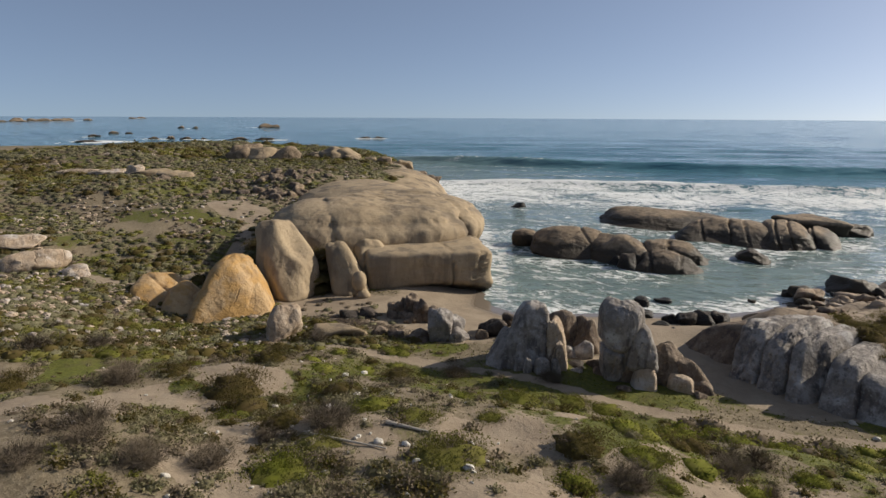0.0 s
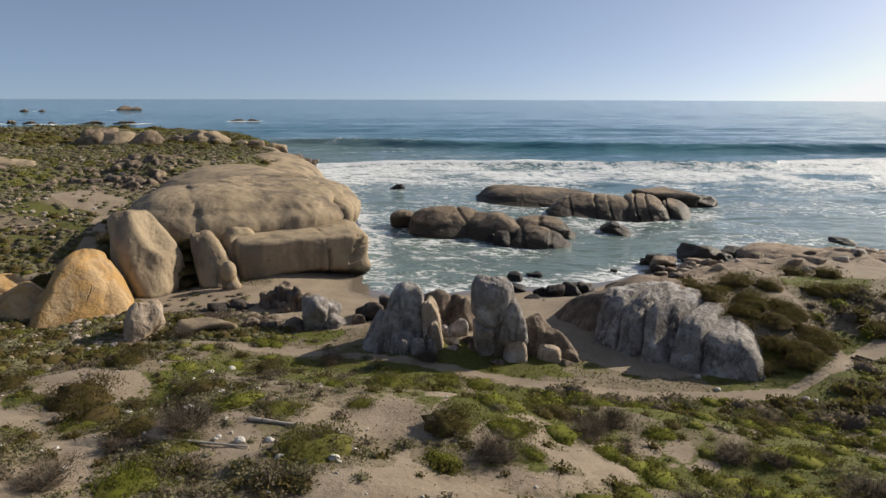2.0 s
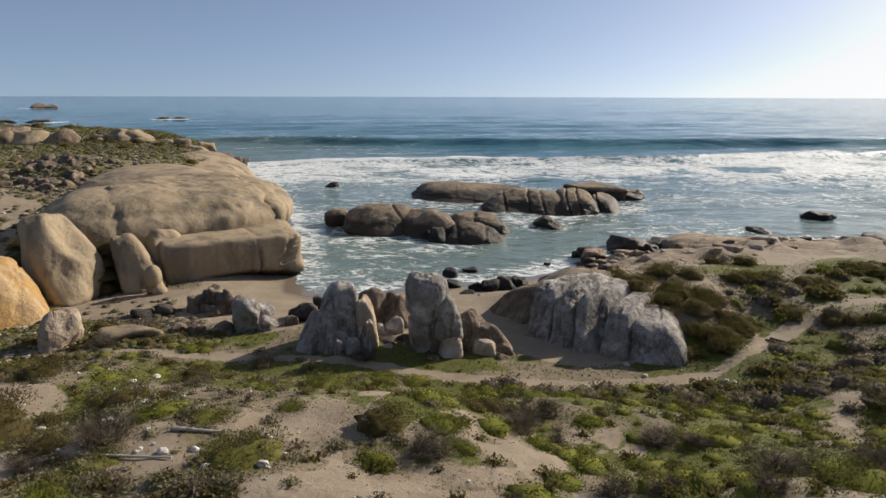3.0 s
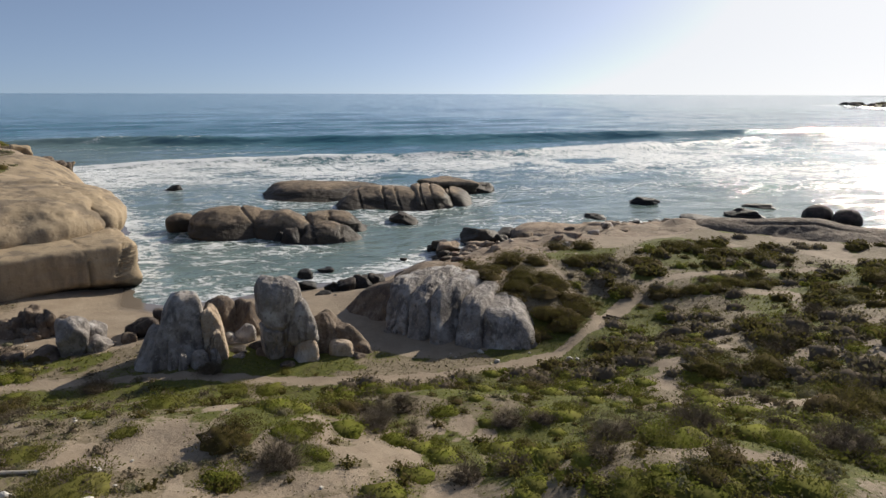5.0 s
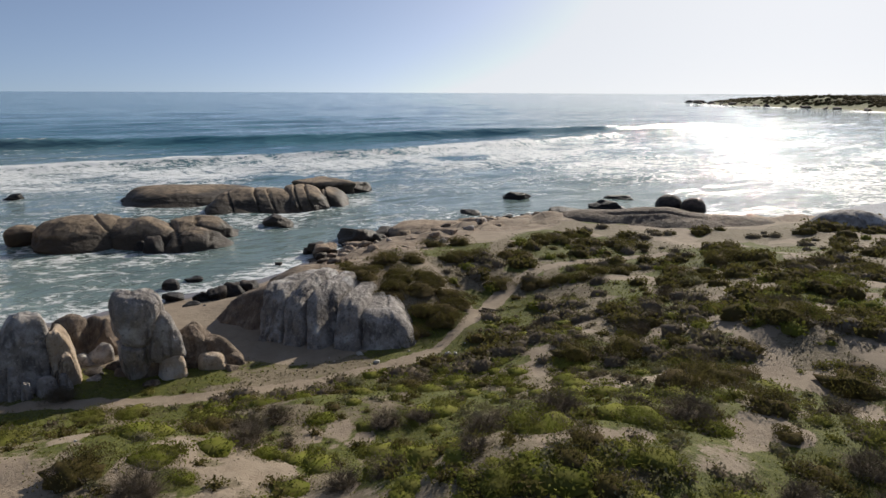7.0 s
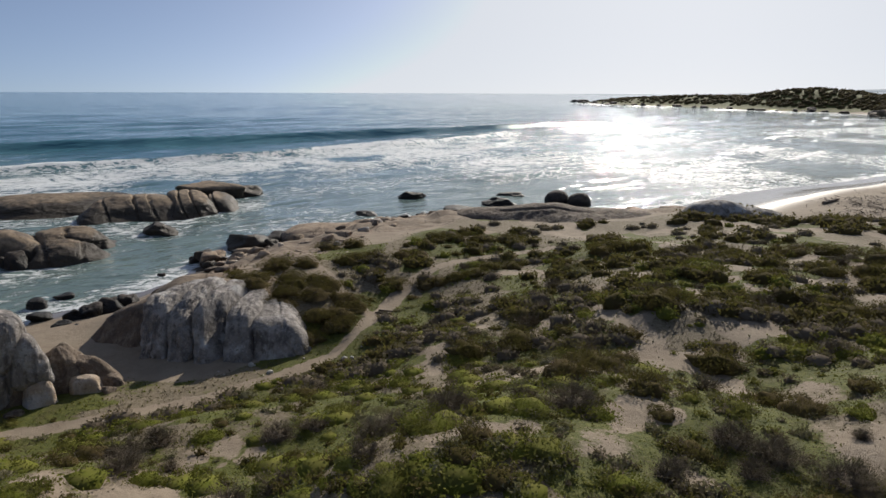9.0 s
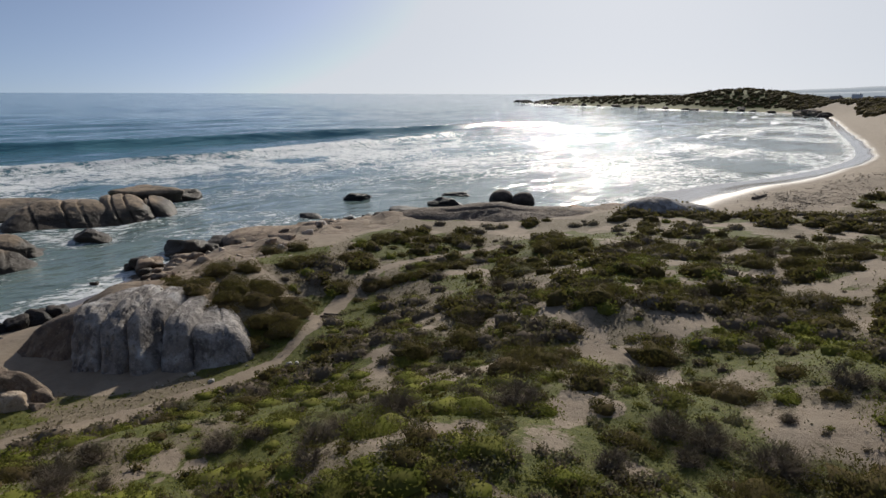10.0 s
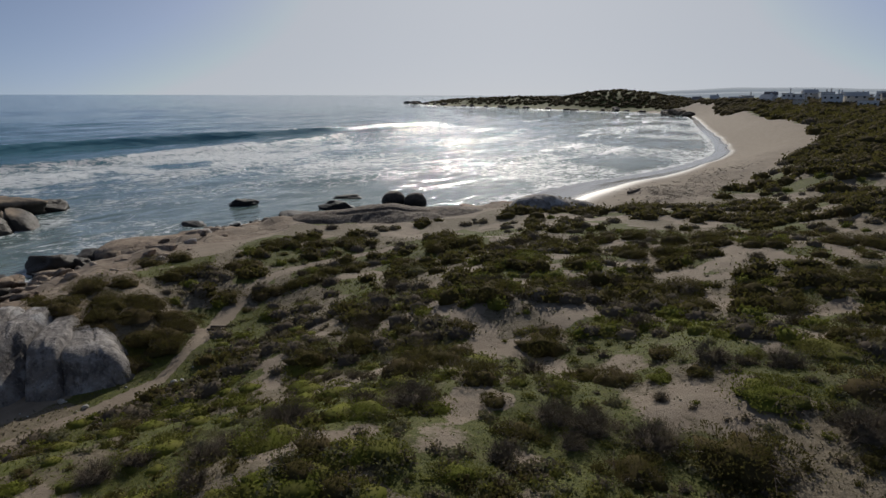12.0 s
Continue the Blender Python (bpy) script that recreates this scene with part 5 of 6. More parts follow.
def leaf_cloud(rnd, count, width, tall, leaf, upright=0.3, slim=0.55, lobes=7, fill=0.35):
    """Small leaves over a lumpy dome: points and quads."""
    la = rnd.uniform(0, 2 * np.pi, lobes)
    lr = np.sqrt(rnd.uniform(0, 1, lobes)) * 0.40 * width
    lc = np.stack([np.cos(la) * lr, np.sin(la) * lr, rnd.uniform(0.15, 0.5, lobes) * tall], -1)
    ls = rnd.uniform(0.16, 0.34, lobes) * width
    pick = rnd.integers(0, lobes, count)
    d = rnd.normal(size=(count, 3))
    d[:, 2] = np.abs(d[:, 2]) * 0.9 - 0.15
    d /= np.linalg.norm(d, axis=1)[:, None]
    r = np.where(rnd.uniform(0, 1, count) < fill, rnd.uniform(0.4, 0.95, count), rnd.uniform(0.9, 1.06, count))
    c = lc[pick] + d * (ls[pick] * r)[:, None] * np.array([1, 1, 2 * tall / width])
    c[:, 2] = np.abs(c[:, 2])
    out = d * (1 - upright) + np.array([0, 0, upright]) + rnd.normal(size=(count, 3)) * 0.45
    out /= np.linalg.norm(out, axis=1)[:, None]
    sidew = np.cross(out, rnd.normal(size=(count, 3)))
    sidew /= np.linalg.norm(sidew, axis=1)[:, None]
    size = leaf * rnd.uniform(0.6, 1.4, count)[:, None]
    a, b = out * size, sidew * size * slim
    up = np.cross(out, sidew) * size * 0.25
    v = np.stack([c - a * 0.4, c + b * 0.5 + up, c + a * 0.9, c - b * 0.5 + up], 1).reshape(-1, 3)
    f = np.arange(count * 4).reshape(-1, 4)
    return v, f


def twig_cloud(rnd, count, width, tall, thick=0.012):
    """Bare twigs that fork from one root: slender three-sided spikes."""
    root = np.array([[thick, 0, 0], [-thick * 0.5, thick * 0.87, 0], [-thick * 0.5, -thick * 0.87, 0]])
    forks = max(5, count // 14)
    d = rnd.normal(size=(forks, 3))
    d[:, 2] = np.abs(d[:, 2]) * 0.7 + 0.15
    d /= np.linalg.norm(d, axis=1)[:, None]
    fork = d * rnd.uniform(0.35, 0.75, forks)[:, None] * np.array([0.42 * width, 0.42 * width, 0.85 * tall])
    v, f = [root], []
    base = 3
    for p in fork:
        tri = p + root * 0.7
        v.append(tri)
        f += [(0, 1, base + 1), (0, base + 1, base), (1, 2, base + 2), (1, base + 2, base + 1), (2, 0, base), (2, base, base + 2)]
        n = max(2, count // forks)
        tips = p + (p / np.linalg.norm(p) * 0.5 + rnd.normal(size=(n, 3)) * 0.55 + (0, 0, 0.35)) * np.array([0.24 * width, 0.24 * width, 0.4 * tall])
        v.append(tips)
        for k in range(n):
            t = base + 3 + k
            f += [(base, base + 1, t), (base + 1, base + 2, t), (base + 2, base, t)]
        base += 3 + n
    return np.concatenate(v), np.array(f)


KINDS = {
    "dark": ([LEAF_DARK], 0.32, "dark green rounded coastal shrub on sandy ground", "shrub"),
    "fresh": ([LEAF_GREEN], 0.25, "fresh green leafy shrub on sandy ground", "shrub"),
    "dry": ([LEAF_BROWN], 0.34, "dry brown twiggy shrub with sparse leaves", "shrub"),
    "mat": ([LEAF_GREEN], 0.13, "low bright green succulent mat on sand", "ground cover"),
    "grey": ([LEAF_GREY], 0.34, "grey-green low shrub in dune scrub", "shrub"),
}
PROTOTYPES = {}


def leafy_core(rnd, width, tall, seed):
    """The dense inside of a shrub: a lumpy low dome."""
    co, faces = SPHERES[3]
    keep = np.all(co[faces][:, :, 2] > -0.25, axis=1)
    f = faces[keep]
    used = np.unique(f)
    remap = np.zeros(len(co), int)
    remap[used] = np.arange(len(used))
    p = co[used]
    lump = 1 + 0.45 * noise3(p * 2.1, seed, 2) + 0.30 * noise3(p * 7.0, seed + 3, 2)
    return p * lump[:, None] * np.array([0.46 * width, 0.46 * width, 0.86 * tall]), remap[f]


def joined(a, b):
    """Two sets of points with triangles, as one."""
    (va, fa), (vb, fb) = a, b
    return np.concatenate([va, vb]), np.concatenate([fa, fb + len(va)])


def halves(v, f):
    return v, np.concatenate([f[:, [0, 1, 2]], f[:, [0, 2, 3]]])


def prototype(kind, big, v):
    key = (kind, big, v)
    if key not in PROTOTYPES:
        rnd = np.random.default_rng(abs(hash_of(key)))
        mats, flat, _, _ = KINDS[kind]
        width = 2.2 if big else 1.1
        tall = width * flat
        n = 1700 if big else 760
        leaf = 0.054 if big else 0.046
        if kind == "dry":
            lv, lf = leaf_cloud(rnd, n // 2, width, tall, leaf * 0.9, 0.3, 0.4)
            tv, tf = twig_cloud(rnd, int(n * 0.7), width, tall * 1.15, 0.011)
        else:
            lv, lf = leaf_cloud(rnd, n if kind != "mat" else int(n * 1.1), width, tall, leaf, 0.55 if kind == "mat" else 0.3, lobes=16 if kind == "mat" else 11)
            tv, tf = twig_cloud(rnd, n // 8, width, tall, 0.011)
        core = leafy_core(rnd, width * (0.5 if kind == "dry" else 0.76), tall * (0.4 if kind == "dry" else 0.70), 60 + v * 7 + len(kind))
        lv, lf = joined(core, halves(lv, lf))
        PROTOTYPES[key] = (mesh_of("foliage", lv, lf, mats[0], len(core[1])), mesh_of("stem", tv, tf, LEAF_BROWN if kind == "dry" else WOOD, False), width)
    return PROTOTYPES[key]


def hash_of(key):
    return sum((i + 3) * ord(ch) for i, ch in enumerate(key[0])) * 10 + int(key[1]) * 5 + key[2]


PLACED = []


def shrub(kind, x, y, width, turn=None, z=None):
    """A shrub of leaves and branches, standing on the ground."""
    big = width > 1.5
    k = int(abs(x * 37 + y * 91)) % 3
    leaves, twigs, unit = prototype(kind, big, k)
    ob = new("shrub" if kind != "mat" else "ground_cover")
    s = width / unit
    ob.matrix_world = pose(x, y, (float(height(x, y)) if z is None else z) - 0.03, 0, 0, (x * 97 + y * 53) % 360 if turn is None else turn) @ Matrix.Diagonal((s, s, s, 1))
    part("foliage", leaves, ob)
    part("stem", twigs, ob)
    PLACED.append((x, y, width))
    _, _, label, cat = KINDS[kind]
    return tagged(ob, label, cat, "dune scrub")


shrub("dark", 11.6, 17.4, 2.2)
shrub("dry", 11.8, 10.9, 1.6)
shrub("dry", 12.3, 10.1, 1.6)
shrub("dry", 3.5, 14.2, 1.5)
shrub("fresh", 4.1, 23.6, 1.4)
shrub("dark", 5.7, 35.6, 2.4)
shrub("dark", 9.4, 38.0, 2.2)
shrub("dark", 2.1, 40.1, 2.2)
shrub("dark", 4.1, 40.6, 2.2)
shrub("dark", 2.4, 40.6, 2.3)
shrub("dark", 6.4, 46.5, 2.2)
shrub("dark", 8.4, 46.8, 2.2)
shrub("dark", 7.7, 42.0, 1.8)
shrub("dark", 9.0, 42.2, 1.8)
shrub("dark", 11.2, 42.8, 1.9)
shrub("dark", 12.6, 42.9, 1.9)
shrub("dark", 15.2, 47.5, 2.3)
shrub("dark", 16.6, 46.5, 2.3)
shrub("dark", 18.5, 46.3, 2.3)
shrub("dark", 20.8, 45.9, 2.3)
shrub("dark", 7.0, 41.5, 2.4)
shrub("dark", 28.1, 28.2, 2.5)
shrub("dry", 18.4, 23.4, 1.6)
shrub("dry", 19.1, 22.8, 1.6)
shrub("dry", 13.6, 26.4, 1.6)
shrub("dry", 14.5, 26.1, 1.6)
shrub("dark", 11.7, 23.1, 2.5)
shrub("dark", 11.8, 16.7, 1.9)
shrub("dark", 11.4, 37.1, 1.7)
shrub("dark", 12.4, 37.0, 1.7)
shrub("dark", 13.5, 37.1, 1.9)
shrub("dark", 14.9, 37.0, 1.9)
shrub("dark", 16.3, 38.0, 2.0)
shrub("dark", 17.8, 37.9, 2.0)
shrub("dark", 25.9, 24.7, 1.5)
shrub("dark", 26.4, 23.9, 1.5)
shrub("dark", 19.9, 20.8, 1.8)
shrub("dark", 20.8, 20.2, 1.8)
shrub("dark", 25.6, 18.9, 2.2)
shrub("dark", 26.8, 17.9, 2.2)
shrub("dark", 22.0, 19.8, 1.6)
shrub("dark", 22.5, 19.0, 1.6)
shrub("dark", 30.6, 24.5, 2.4)
shrub("dark", 32.2, 23.4, 2.4)
shrub("dark", 35.7, 25.4, 2.7)
shrub("dark", 37.4, 23.8, 2.7)
shrub("dark", 34.4, 30.3, 2.6)
shrub("dark", 36.2, 29.0, 2.6)
shrub("dry", 27.2, 33.1, 1.8)
shrub("dry", 28.2, 32.6, 1.8)
shrub("dark", 24.0, 36.5, 2.3)
shrub("dark", 25.8, 36.0, 2.3)
shrub("dark", -0.6, 23.1, 0.9)
shrub("dry", -3.4, 19.3, 1.5)
shrub("dry", -2.5, 19.8, 1.5)
shrub("dark", 5.0, 32.6, 2.2)
shrub("fresh", 4.4, 26.3, 1.3)
shrub("dark", -4.4, 19.2, 1.6)
shrub("fresh", -2.4, 16.5, 1.2)
shrub("dry", 1.1, 13.9, 1.3)
shrub("dark", 5.5, 11.9, 1.2)
shrub("dark", 2.5, 35.8, 2.4)
shrub("dark", -0.0, 37.8, 1.7)
shrub("dark", 1.1, 38.1, 1.7)
shrub("dark", 4.5, 37.5, 2.2)
shrub("fresh", -6.3, 13.2, 1.4)
shrub("dark", -16.6, 19.0, 1.7)
shrub("dry", -17.1, 24.6, 1.8)
shrub("dry", -12.5, 26.4, 1.6)
shrub("dry", -26.4, 24.2, 1.9)
shrub("dry", -25.3, 25.9, 1.9)
shrub("fresh", -31.0, 14.0, 1.6)
shrub("fresh", -30.6, 15.6, 1.6)
shrub("dry", -33.6, 12.0, 2.2)
shrub("dry", -32.6, 14.4, 2.2)
shrub("dry", -17.5, 4.8, 1.6)
shrub("dry", -17.4, 6.3, 1.6)
shrub("dark", -17.0, 15.8, 2.1)
shrub("fresh", -37.0, 16.3, 1.9)
shrub("fresh", -36.4, 18.3, 1.9)
shrub("dark", -29.1, 8.9, 2.3)
shrub("dry", -18.5, 6.9, 1.9)
shrub("dark", -32.7, 16.0, 1.6)
shrub("dark", -32.4, 17.5, 1.6)
shrub("dark", -22.7, 17.2, 2.2)
shrub("fresh", -35.6, 19.4, 1.5)
shrub("fresh", -35.4, 20.7, 1.5)
shrub("dark", 30.6, 13.4, 2.4)
shrub("dark", 31.6, 12.1, 2.4)
shrub("dark", 23.6, 9.1, 2.1)
shrub("dark", 24.2, 8.0, 2.1)
shrub("mat", 21.7, 8.7, 2.5)
shrub("dry", 19.6, 9.1, 1.6)
shrub("dry", 17.4, 5.8, 2.1)
shrub("dark", 11.7, 8.2, 1.8)
shrub("dark", 19.6, 6.5, 2.4)
shrub("mat", 32.4, 15.7, 1.7)
shrub("mat", 32.7, 14.8, 1.7)
shrub("dark", 40.4, 17.5, 2.5)
shrub("dark", 41.5, 16.0, 2.5)
shrub("dark", 34.9, 19.4, 1.8)
shrub("dark", 35.4, 18.5, 1.8)
shrub("dark", 34.3, 22.3, 1.9)
shrub("dark", 35.0, 21.4, 1.9)
shrub("dark", 30.7, 22.1, 1.6)
shrub("dark", 31.1, 21.2, 1.6)
# the broad mats and bushes of the near slope
shrub("mat", -12.9, 8.8, 2.4)
shrub("mat", -9.3, 11.9, 2.6)
shrub("mat", -18.6, 11.9, 1.6)
shrub("mat", -13.4, 10.9, 1.7)
shrub("mat", -12.1, 14.0, 1.7)
shrub("mat", -14.0, 13.6, 1.1)
shrub("mat", -10.2, 15.7, 1.0)
shrub("dry", -15.6, 6.8, 1.8)
shrub("dry", -14.8, 8.2, 1.8)
shrub("dry", -14.1, 12.1, 2.2)
shrub("dry", -15.3, 10.6, 1.1)
shrub("dry", -25.8, 11.9, 2.5)
shrub("dark", -15.7, 11.6, 1.8)
shrub("dark", -21.0, 13.8, 2.7)
shrub("dark", -19.0, 12.7, 2.3)
shrub("dark", -24.9, 13.8, 1.8)
shrub("dark", -18.9, 21.7, 1.6)
shrub("dark", -6.9, 15.1, 2.0)
shrub("dark", -4.7, 18.1, 1.0)
shrub("dark", -1.3, 26.2, 0.8)
shrub("dark", -0.6, 20.5, 0.7)
shrub("dark", 9.5, 23.5, 2.3)
shrub("dark", 10.1, 16.2, 2.1)
shrub("dark", 13.5, 18.0, 1.2)
shrub("dark", 11.4, 13.8, 1.5)
shrub("dark", 17.6, 21.5, 2.8)
shrub("dark", 14.9, 19.8, 1.4)
shrub("dark", 13.5, 22.3, 1.2)
shrub("dark", 4.8, 11.2, 1.1)
shrub("dark", 5.3, 10.4, 1.1)
shrub("dark", 1.7, 16.9, 0.9)
shrub("dark", 5.2, 22.0, 0.7)
shrub("dry", -5.1, 14.2, 1.8)
shrub("dry", -3.1, 17.5, 1.8)
shrub("dry", -0.1, 14.0, 1.4)
shrub("dry", 1.2, 18.9, 1.6)
shrub("dry", 12.9, 24.9, 1.8)
shrub("dry", 8.9, 13.6, 1.9)
shrub("dry", 3.0, 12.6, 1.1)
shrub("dry", 2.4, 18.9, 1.2)
shrub("mat", -10.5, 18.5, 2.1)
shrub("mat", -1.3, 16.4, 1.4)
shrub("mat", 0.7, 16.8, 1.4)
shrub("mat", -1.0, 19.6, 1.4)
shrub("mat", -5.2, 15.7, 1.8)
shrub("mat", -10.8, 24.5, 1.9)
shrub("mat", -9.2, 25.1, 1.9)
shrub("mat", 5.0, 13.0, 1.8)
shrub("mat", 10.7, 14.9, 1.0)
shrub("mat", 2.1, 12.2, 0.7)
shrub("mat", 6.1, 21.8, 1.4)
shrub("mat", 24.5, 26.9, 2.6)
shrub("mat", 15.0, 23.0, 1.5)
shrub("fresh", -4.1, 14.6, 0.8)
shrub("fresh", 9.2, 12.8, 1.1)
shrub("fresh", 6.7, 11.1, 1.4)
shrub("mat", 19.6, 16.2, 2.2)
shrub("mat", 17.3, 8.1, 2.5)
shrub("mat", 16.5, 11.1, 1.2)
shrub("dark", 16.6, 16.7, 2.5)
shrub("dark", 15.6, 12.2, 1.6)
shrub("dark", 23.5, 17.0, 2.0)
shrub("dark", 24.5, 15.6, 2.0)
shrub("dark", 17.9, 12.3, 1.3)
shrub("dark", 26.6, 13.1, 2.9)
shrub("dark", 14.1, 7.0, 2.7)
shrub("dark", 10.5, 10.8, 1.3)
shrub("dark", 10.9, 12.4, 0.9)
shrub("fresh", 13.3, 12.5, 1.3)
shrub("fresh", 7.8, 9.7, 1.1)
shrub("dry", 18.3, 10.8, 1.5)
shrub("dry", 13.3, 8.9, 1.9)
shrub("dry", 11.3, 9.7, 1.0)
shrub("dry", 15.2, 10.2, 0.7)
# dark bushes along the back of the slab
shrub("dark", 3.2, 31.7, 2.3)
shrub("dark", 2.1, 34.7, 2.3)
shrub("dark", 4.1, 33.6, 2.3)
shrub("dark", 5.0, 37.0, 2.3)
shrub("dark", 3.0, 36.7, 2.3)
shrub("dark", 0.6, 36.6, 2.3)
shrub("dark", 5.1, 32.7, 2.3)
shrub("dark", 5.2, 33.7, 2.3)
shrub("dark", 4.1, 35.5, 2.3)
shrub("dark", 2.9, 38.0, 2.3)
shrub("dark", 6.2, 34.9, 2.3)
# dark bushes rooted between the boulders of the headland
for x, y, z, w in ((-34.3, 32.3, 0.9, 2.4), (-34.5, 32.6, 1.7, 2.5), (-34.8, 33.0, 2.5, 2.5), (-35.1, 33.4, 3.3, 2.4), (-34.0, 32.0, 0.5, 1.8), (-38.8, 29.5, 2.8, 2.6), (-39.4, 30.9, 3.8, 2.4), (-38.0, 28.2, 1.6, 2.2)):
    shrub("dark", x, y, w, None, z)
# scrub between them, scattered where the ground is not bare
rnd = random.Random(11)
tries = 0
while len(PLACED) < 400 and tries < 6000:
    tries += 1
    a, r = radians(rnd.uniform(-72, 74)), 9 + 44 * rnd.random() ** 0.8
    x, y = math.sin(a) * r, math.cos(a) * r
    s, _ = shore_distance(np.array([x]), np.array([y]))
    if s[0] < (15 if x > 2 else 8) or float(sand_share(np.array([x]), np.array([y]))[0]) > 0.3 or math.hypot((x + 4.5) / 12.0, (y - 33.2) / 6.3) < 1 or (y > 26 and x < -14):
        continue
    right = smooth(np.array(x), -6.0, 8.0)
    width = rnd.uniform(0.6, 1.5) * (0.75 + 0.45 * float(right))
    if any((x - px) ** 2 + (y - py) ** 2 < (0.34 * (width + pw)) ** 2 for px, py, pw in PLACED):
        continue
    kinds = ["dark", "dark", "dry", "fresh", "grey", "mat", "dry"] if right < 0.5 else ["dark", "dark", "dry", "dry", "fresh", "grey", "mat"]
    shrub(rnd.choice(kinds), x, y, width)

# farther scrub, too much to count: one sheet of clumps for each look
rng = np.random.default_rng(3)


def far_scrub(name, label, mat, count, rlo, rhi, alo, ahi, size, seed, leaves, bare=0.0, clump=0.40, low=1.0, core=0.8, leaf=0.10):
    """Shrubs beyond counting: each a lumpy dense middle under small leaves."""
    rng = np.random.default_rng(seed)
    a, r = np.radians(rng.uniform(alo, ahi, count)), rlo * (rhi / rlo) ** rng.uniform(0, 1, count)
    x, y = np.sin(a) * r, np.cos(a) * r
    s, _ = shore_distance(x, y)
    keep = (s > 9 + 6 * (x > 0)) & ((sand_share(x, y) < 0.35) | (rng.uniform(0, 1, count) < bare)) & (fbm(x, y, 11, seed + 7, 3) > clump) & (np.hypot((x + 4.5) / 12.0, (y - 33.2) / 6.3) > 1)
    x, y, r = x[keep], y[keep], r[keep]
    z = height(x, y)
    n = len(x)
    w = size * rng.uniform(0.5, 1.5, n) * np.clip(r / 60, 1, 4.5)
    tall = rng.uniform(0.26, 0.40, n) * w * low
    mid = np.stack([x, y, z], -1)[:, None, :]
    d = rng.normal(size=(n, leaves, 3))
    d[:, :, 2] = np.abs(d[:, :, 2])
    d /= np.linalg.norm(d, axis=2)[:, :, None]
    span = np.stack([w * 0.5, w * 0.5, tall], -1)[:, None, :]
    c = mid + d * span * rng.uniform(core * 0.85, 1.04, (n, leaves, 1))
    e = rng.normal(size=(n, leaves, 3)) + d * 0.8
    e /= np.linalg.norm(e, axis=2)[:, :, None]
    g = np.cross(e, rng.normal(size=(n, leaves, 3)))
    g /= np.linalg.norm(g, axis=2)[:, :, None]
    k = w[:, None, None] * leaf * rng.uniform(0.6, 1.4, (n, leaves, 1))
    v = np.stack([c - e * k * 0.6, c + e * k * 0.6 + g * k * 0.3, c + g * k * 0.9], 2).reshape(-1, 3)
    co, faces = SPHERES[1]
    f = faces[np.all(co[faces][:, :, 2] > -0.6, axis=1)]
    lump = 1 + 0.45 * (rng.uniform(0, 1, (n, len(co), 1)) - 0.5)
    middle = (mid + co[None] * lump * span * core).reshape(-1, 3)
    cf = (f[None] + (np.arange(n) * len(co))[:, None, None]).reshape(-1, 3)
    v, f = joined((middle, cf), (v, np.arange(len(v)).reshape(-1, 3)))
    tagged(new(name, mesh_of(name, v, f, mat, len(cf))), label, "scrub", kind="stuff")


far_scrub("dark_scrub", "dark green coastal scrub over the dunes", LEAF_DARK, 3100, 28, 420, -20, 78, 1.35, 1, 78)
far_scrub("dry_scrub", "brown and grey dry scrub among green bushes", LEAF_BROWN, 2300, 24, 300, -15, 78, 1.1, 2, 80)
far_scrub("fresh_scrub", "fresh green clumps in the dune scrub", LEAF_GREEN, 1100, 24, 260, -15, 78, 0.9, 3, 80)
far_scrub("hillside_scrub", "low olive scrub over the left hillside", LEAF_GREY, 9000, 34, 170, -74, -38, 0.75, 4, 22, 0.1, 0.42, 0.6)
far_scrub("hillside_scrub", "dry brown scrub over the left hillside", LEAF_BROWN, 7000, 34, 170, -74, -38, 0.6, 8, 22, 0.15, 0.42, 0.6)
far_scrub("hillside_scrub", "low green scrub over the left hillside", LEAF_GREEN, 3600, 34, 170, -74, -38, 0.9, 5, 34, 0.0, 0.46, 0.45)
far_scrub("hillside_scrub", "dark scrub over the left hillside", LEAF_DARK, 1300, 34, 170, -74, -38, 1.1, 6, 34, 0.0, 0.5, 0.8)
far_scrub("dune_scrub", "dense dark scrub over the dunes behind the bay", LEAF_DARK, 3700, 58, 420, 36, 79, 1.7, 24, 40)
far_scrub("low_scrub", "small dark green tussocks between the shrubs", LEAF_DARK, 1050, 9, 46, -73, 76, 0.55, 14, 80, 0.12, 0.40, 0.9, 0.45, 0.12)
far_scrub("low_scrub", "small brown twiggy tussocks between the shrubs", LEAF_BROWN, 1400, 9, 46, -73, 76, 0.5, 15, 80, 0.15, 0.40, 0.9, 0.45, 0.12)
far_scrub("low_scrub", "small fresh green tussocks between the shrubs", LEAF_GREEN, 900, 9, 46, -73, 76, 0.5, 16, 80, 0.1, 0.40, 0.9, 0.45, 0.12)
far_scrub("low_scrub", "small grey-green tussocks between the shrubs", LEAF_GREY, 1100, 9, 46, -73, 76, 0.5, 17, 80, 0.12, 0.40, 0.9, 0.45, 0.12)
far_scrub("dry_scrub", "grey-brown twiggy scrub over the near slope", LEAF_BROWN, 300, 9, 34, -74, -42, 0.8, 28, 130, 0.2, 0.44, 0.9, 0.45, 0.07)
far_scrub("low_scrub", "low olive tussocks over the near slope", LEAF_GREY, 380, 10, 34, -74, -40, 0.8, 29, 100, 0.15, 0.42, 0.6, 0.5, 0.07)
far_scrub("low_mats", "flat bright green mats spreading over the sand", LEAF_GREEN, 380, 10, 34, -50, 40, 1.25, 37, 170, 0.0, 0.47, 0.26, 0.75, 0.045)
far_scrub("headland_scrub", "dark scrub over the far headland", LEAF_DARK, 20000, 330, 900, 30, 72, 1.2, 7, 6, 0.4, 0.15)


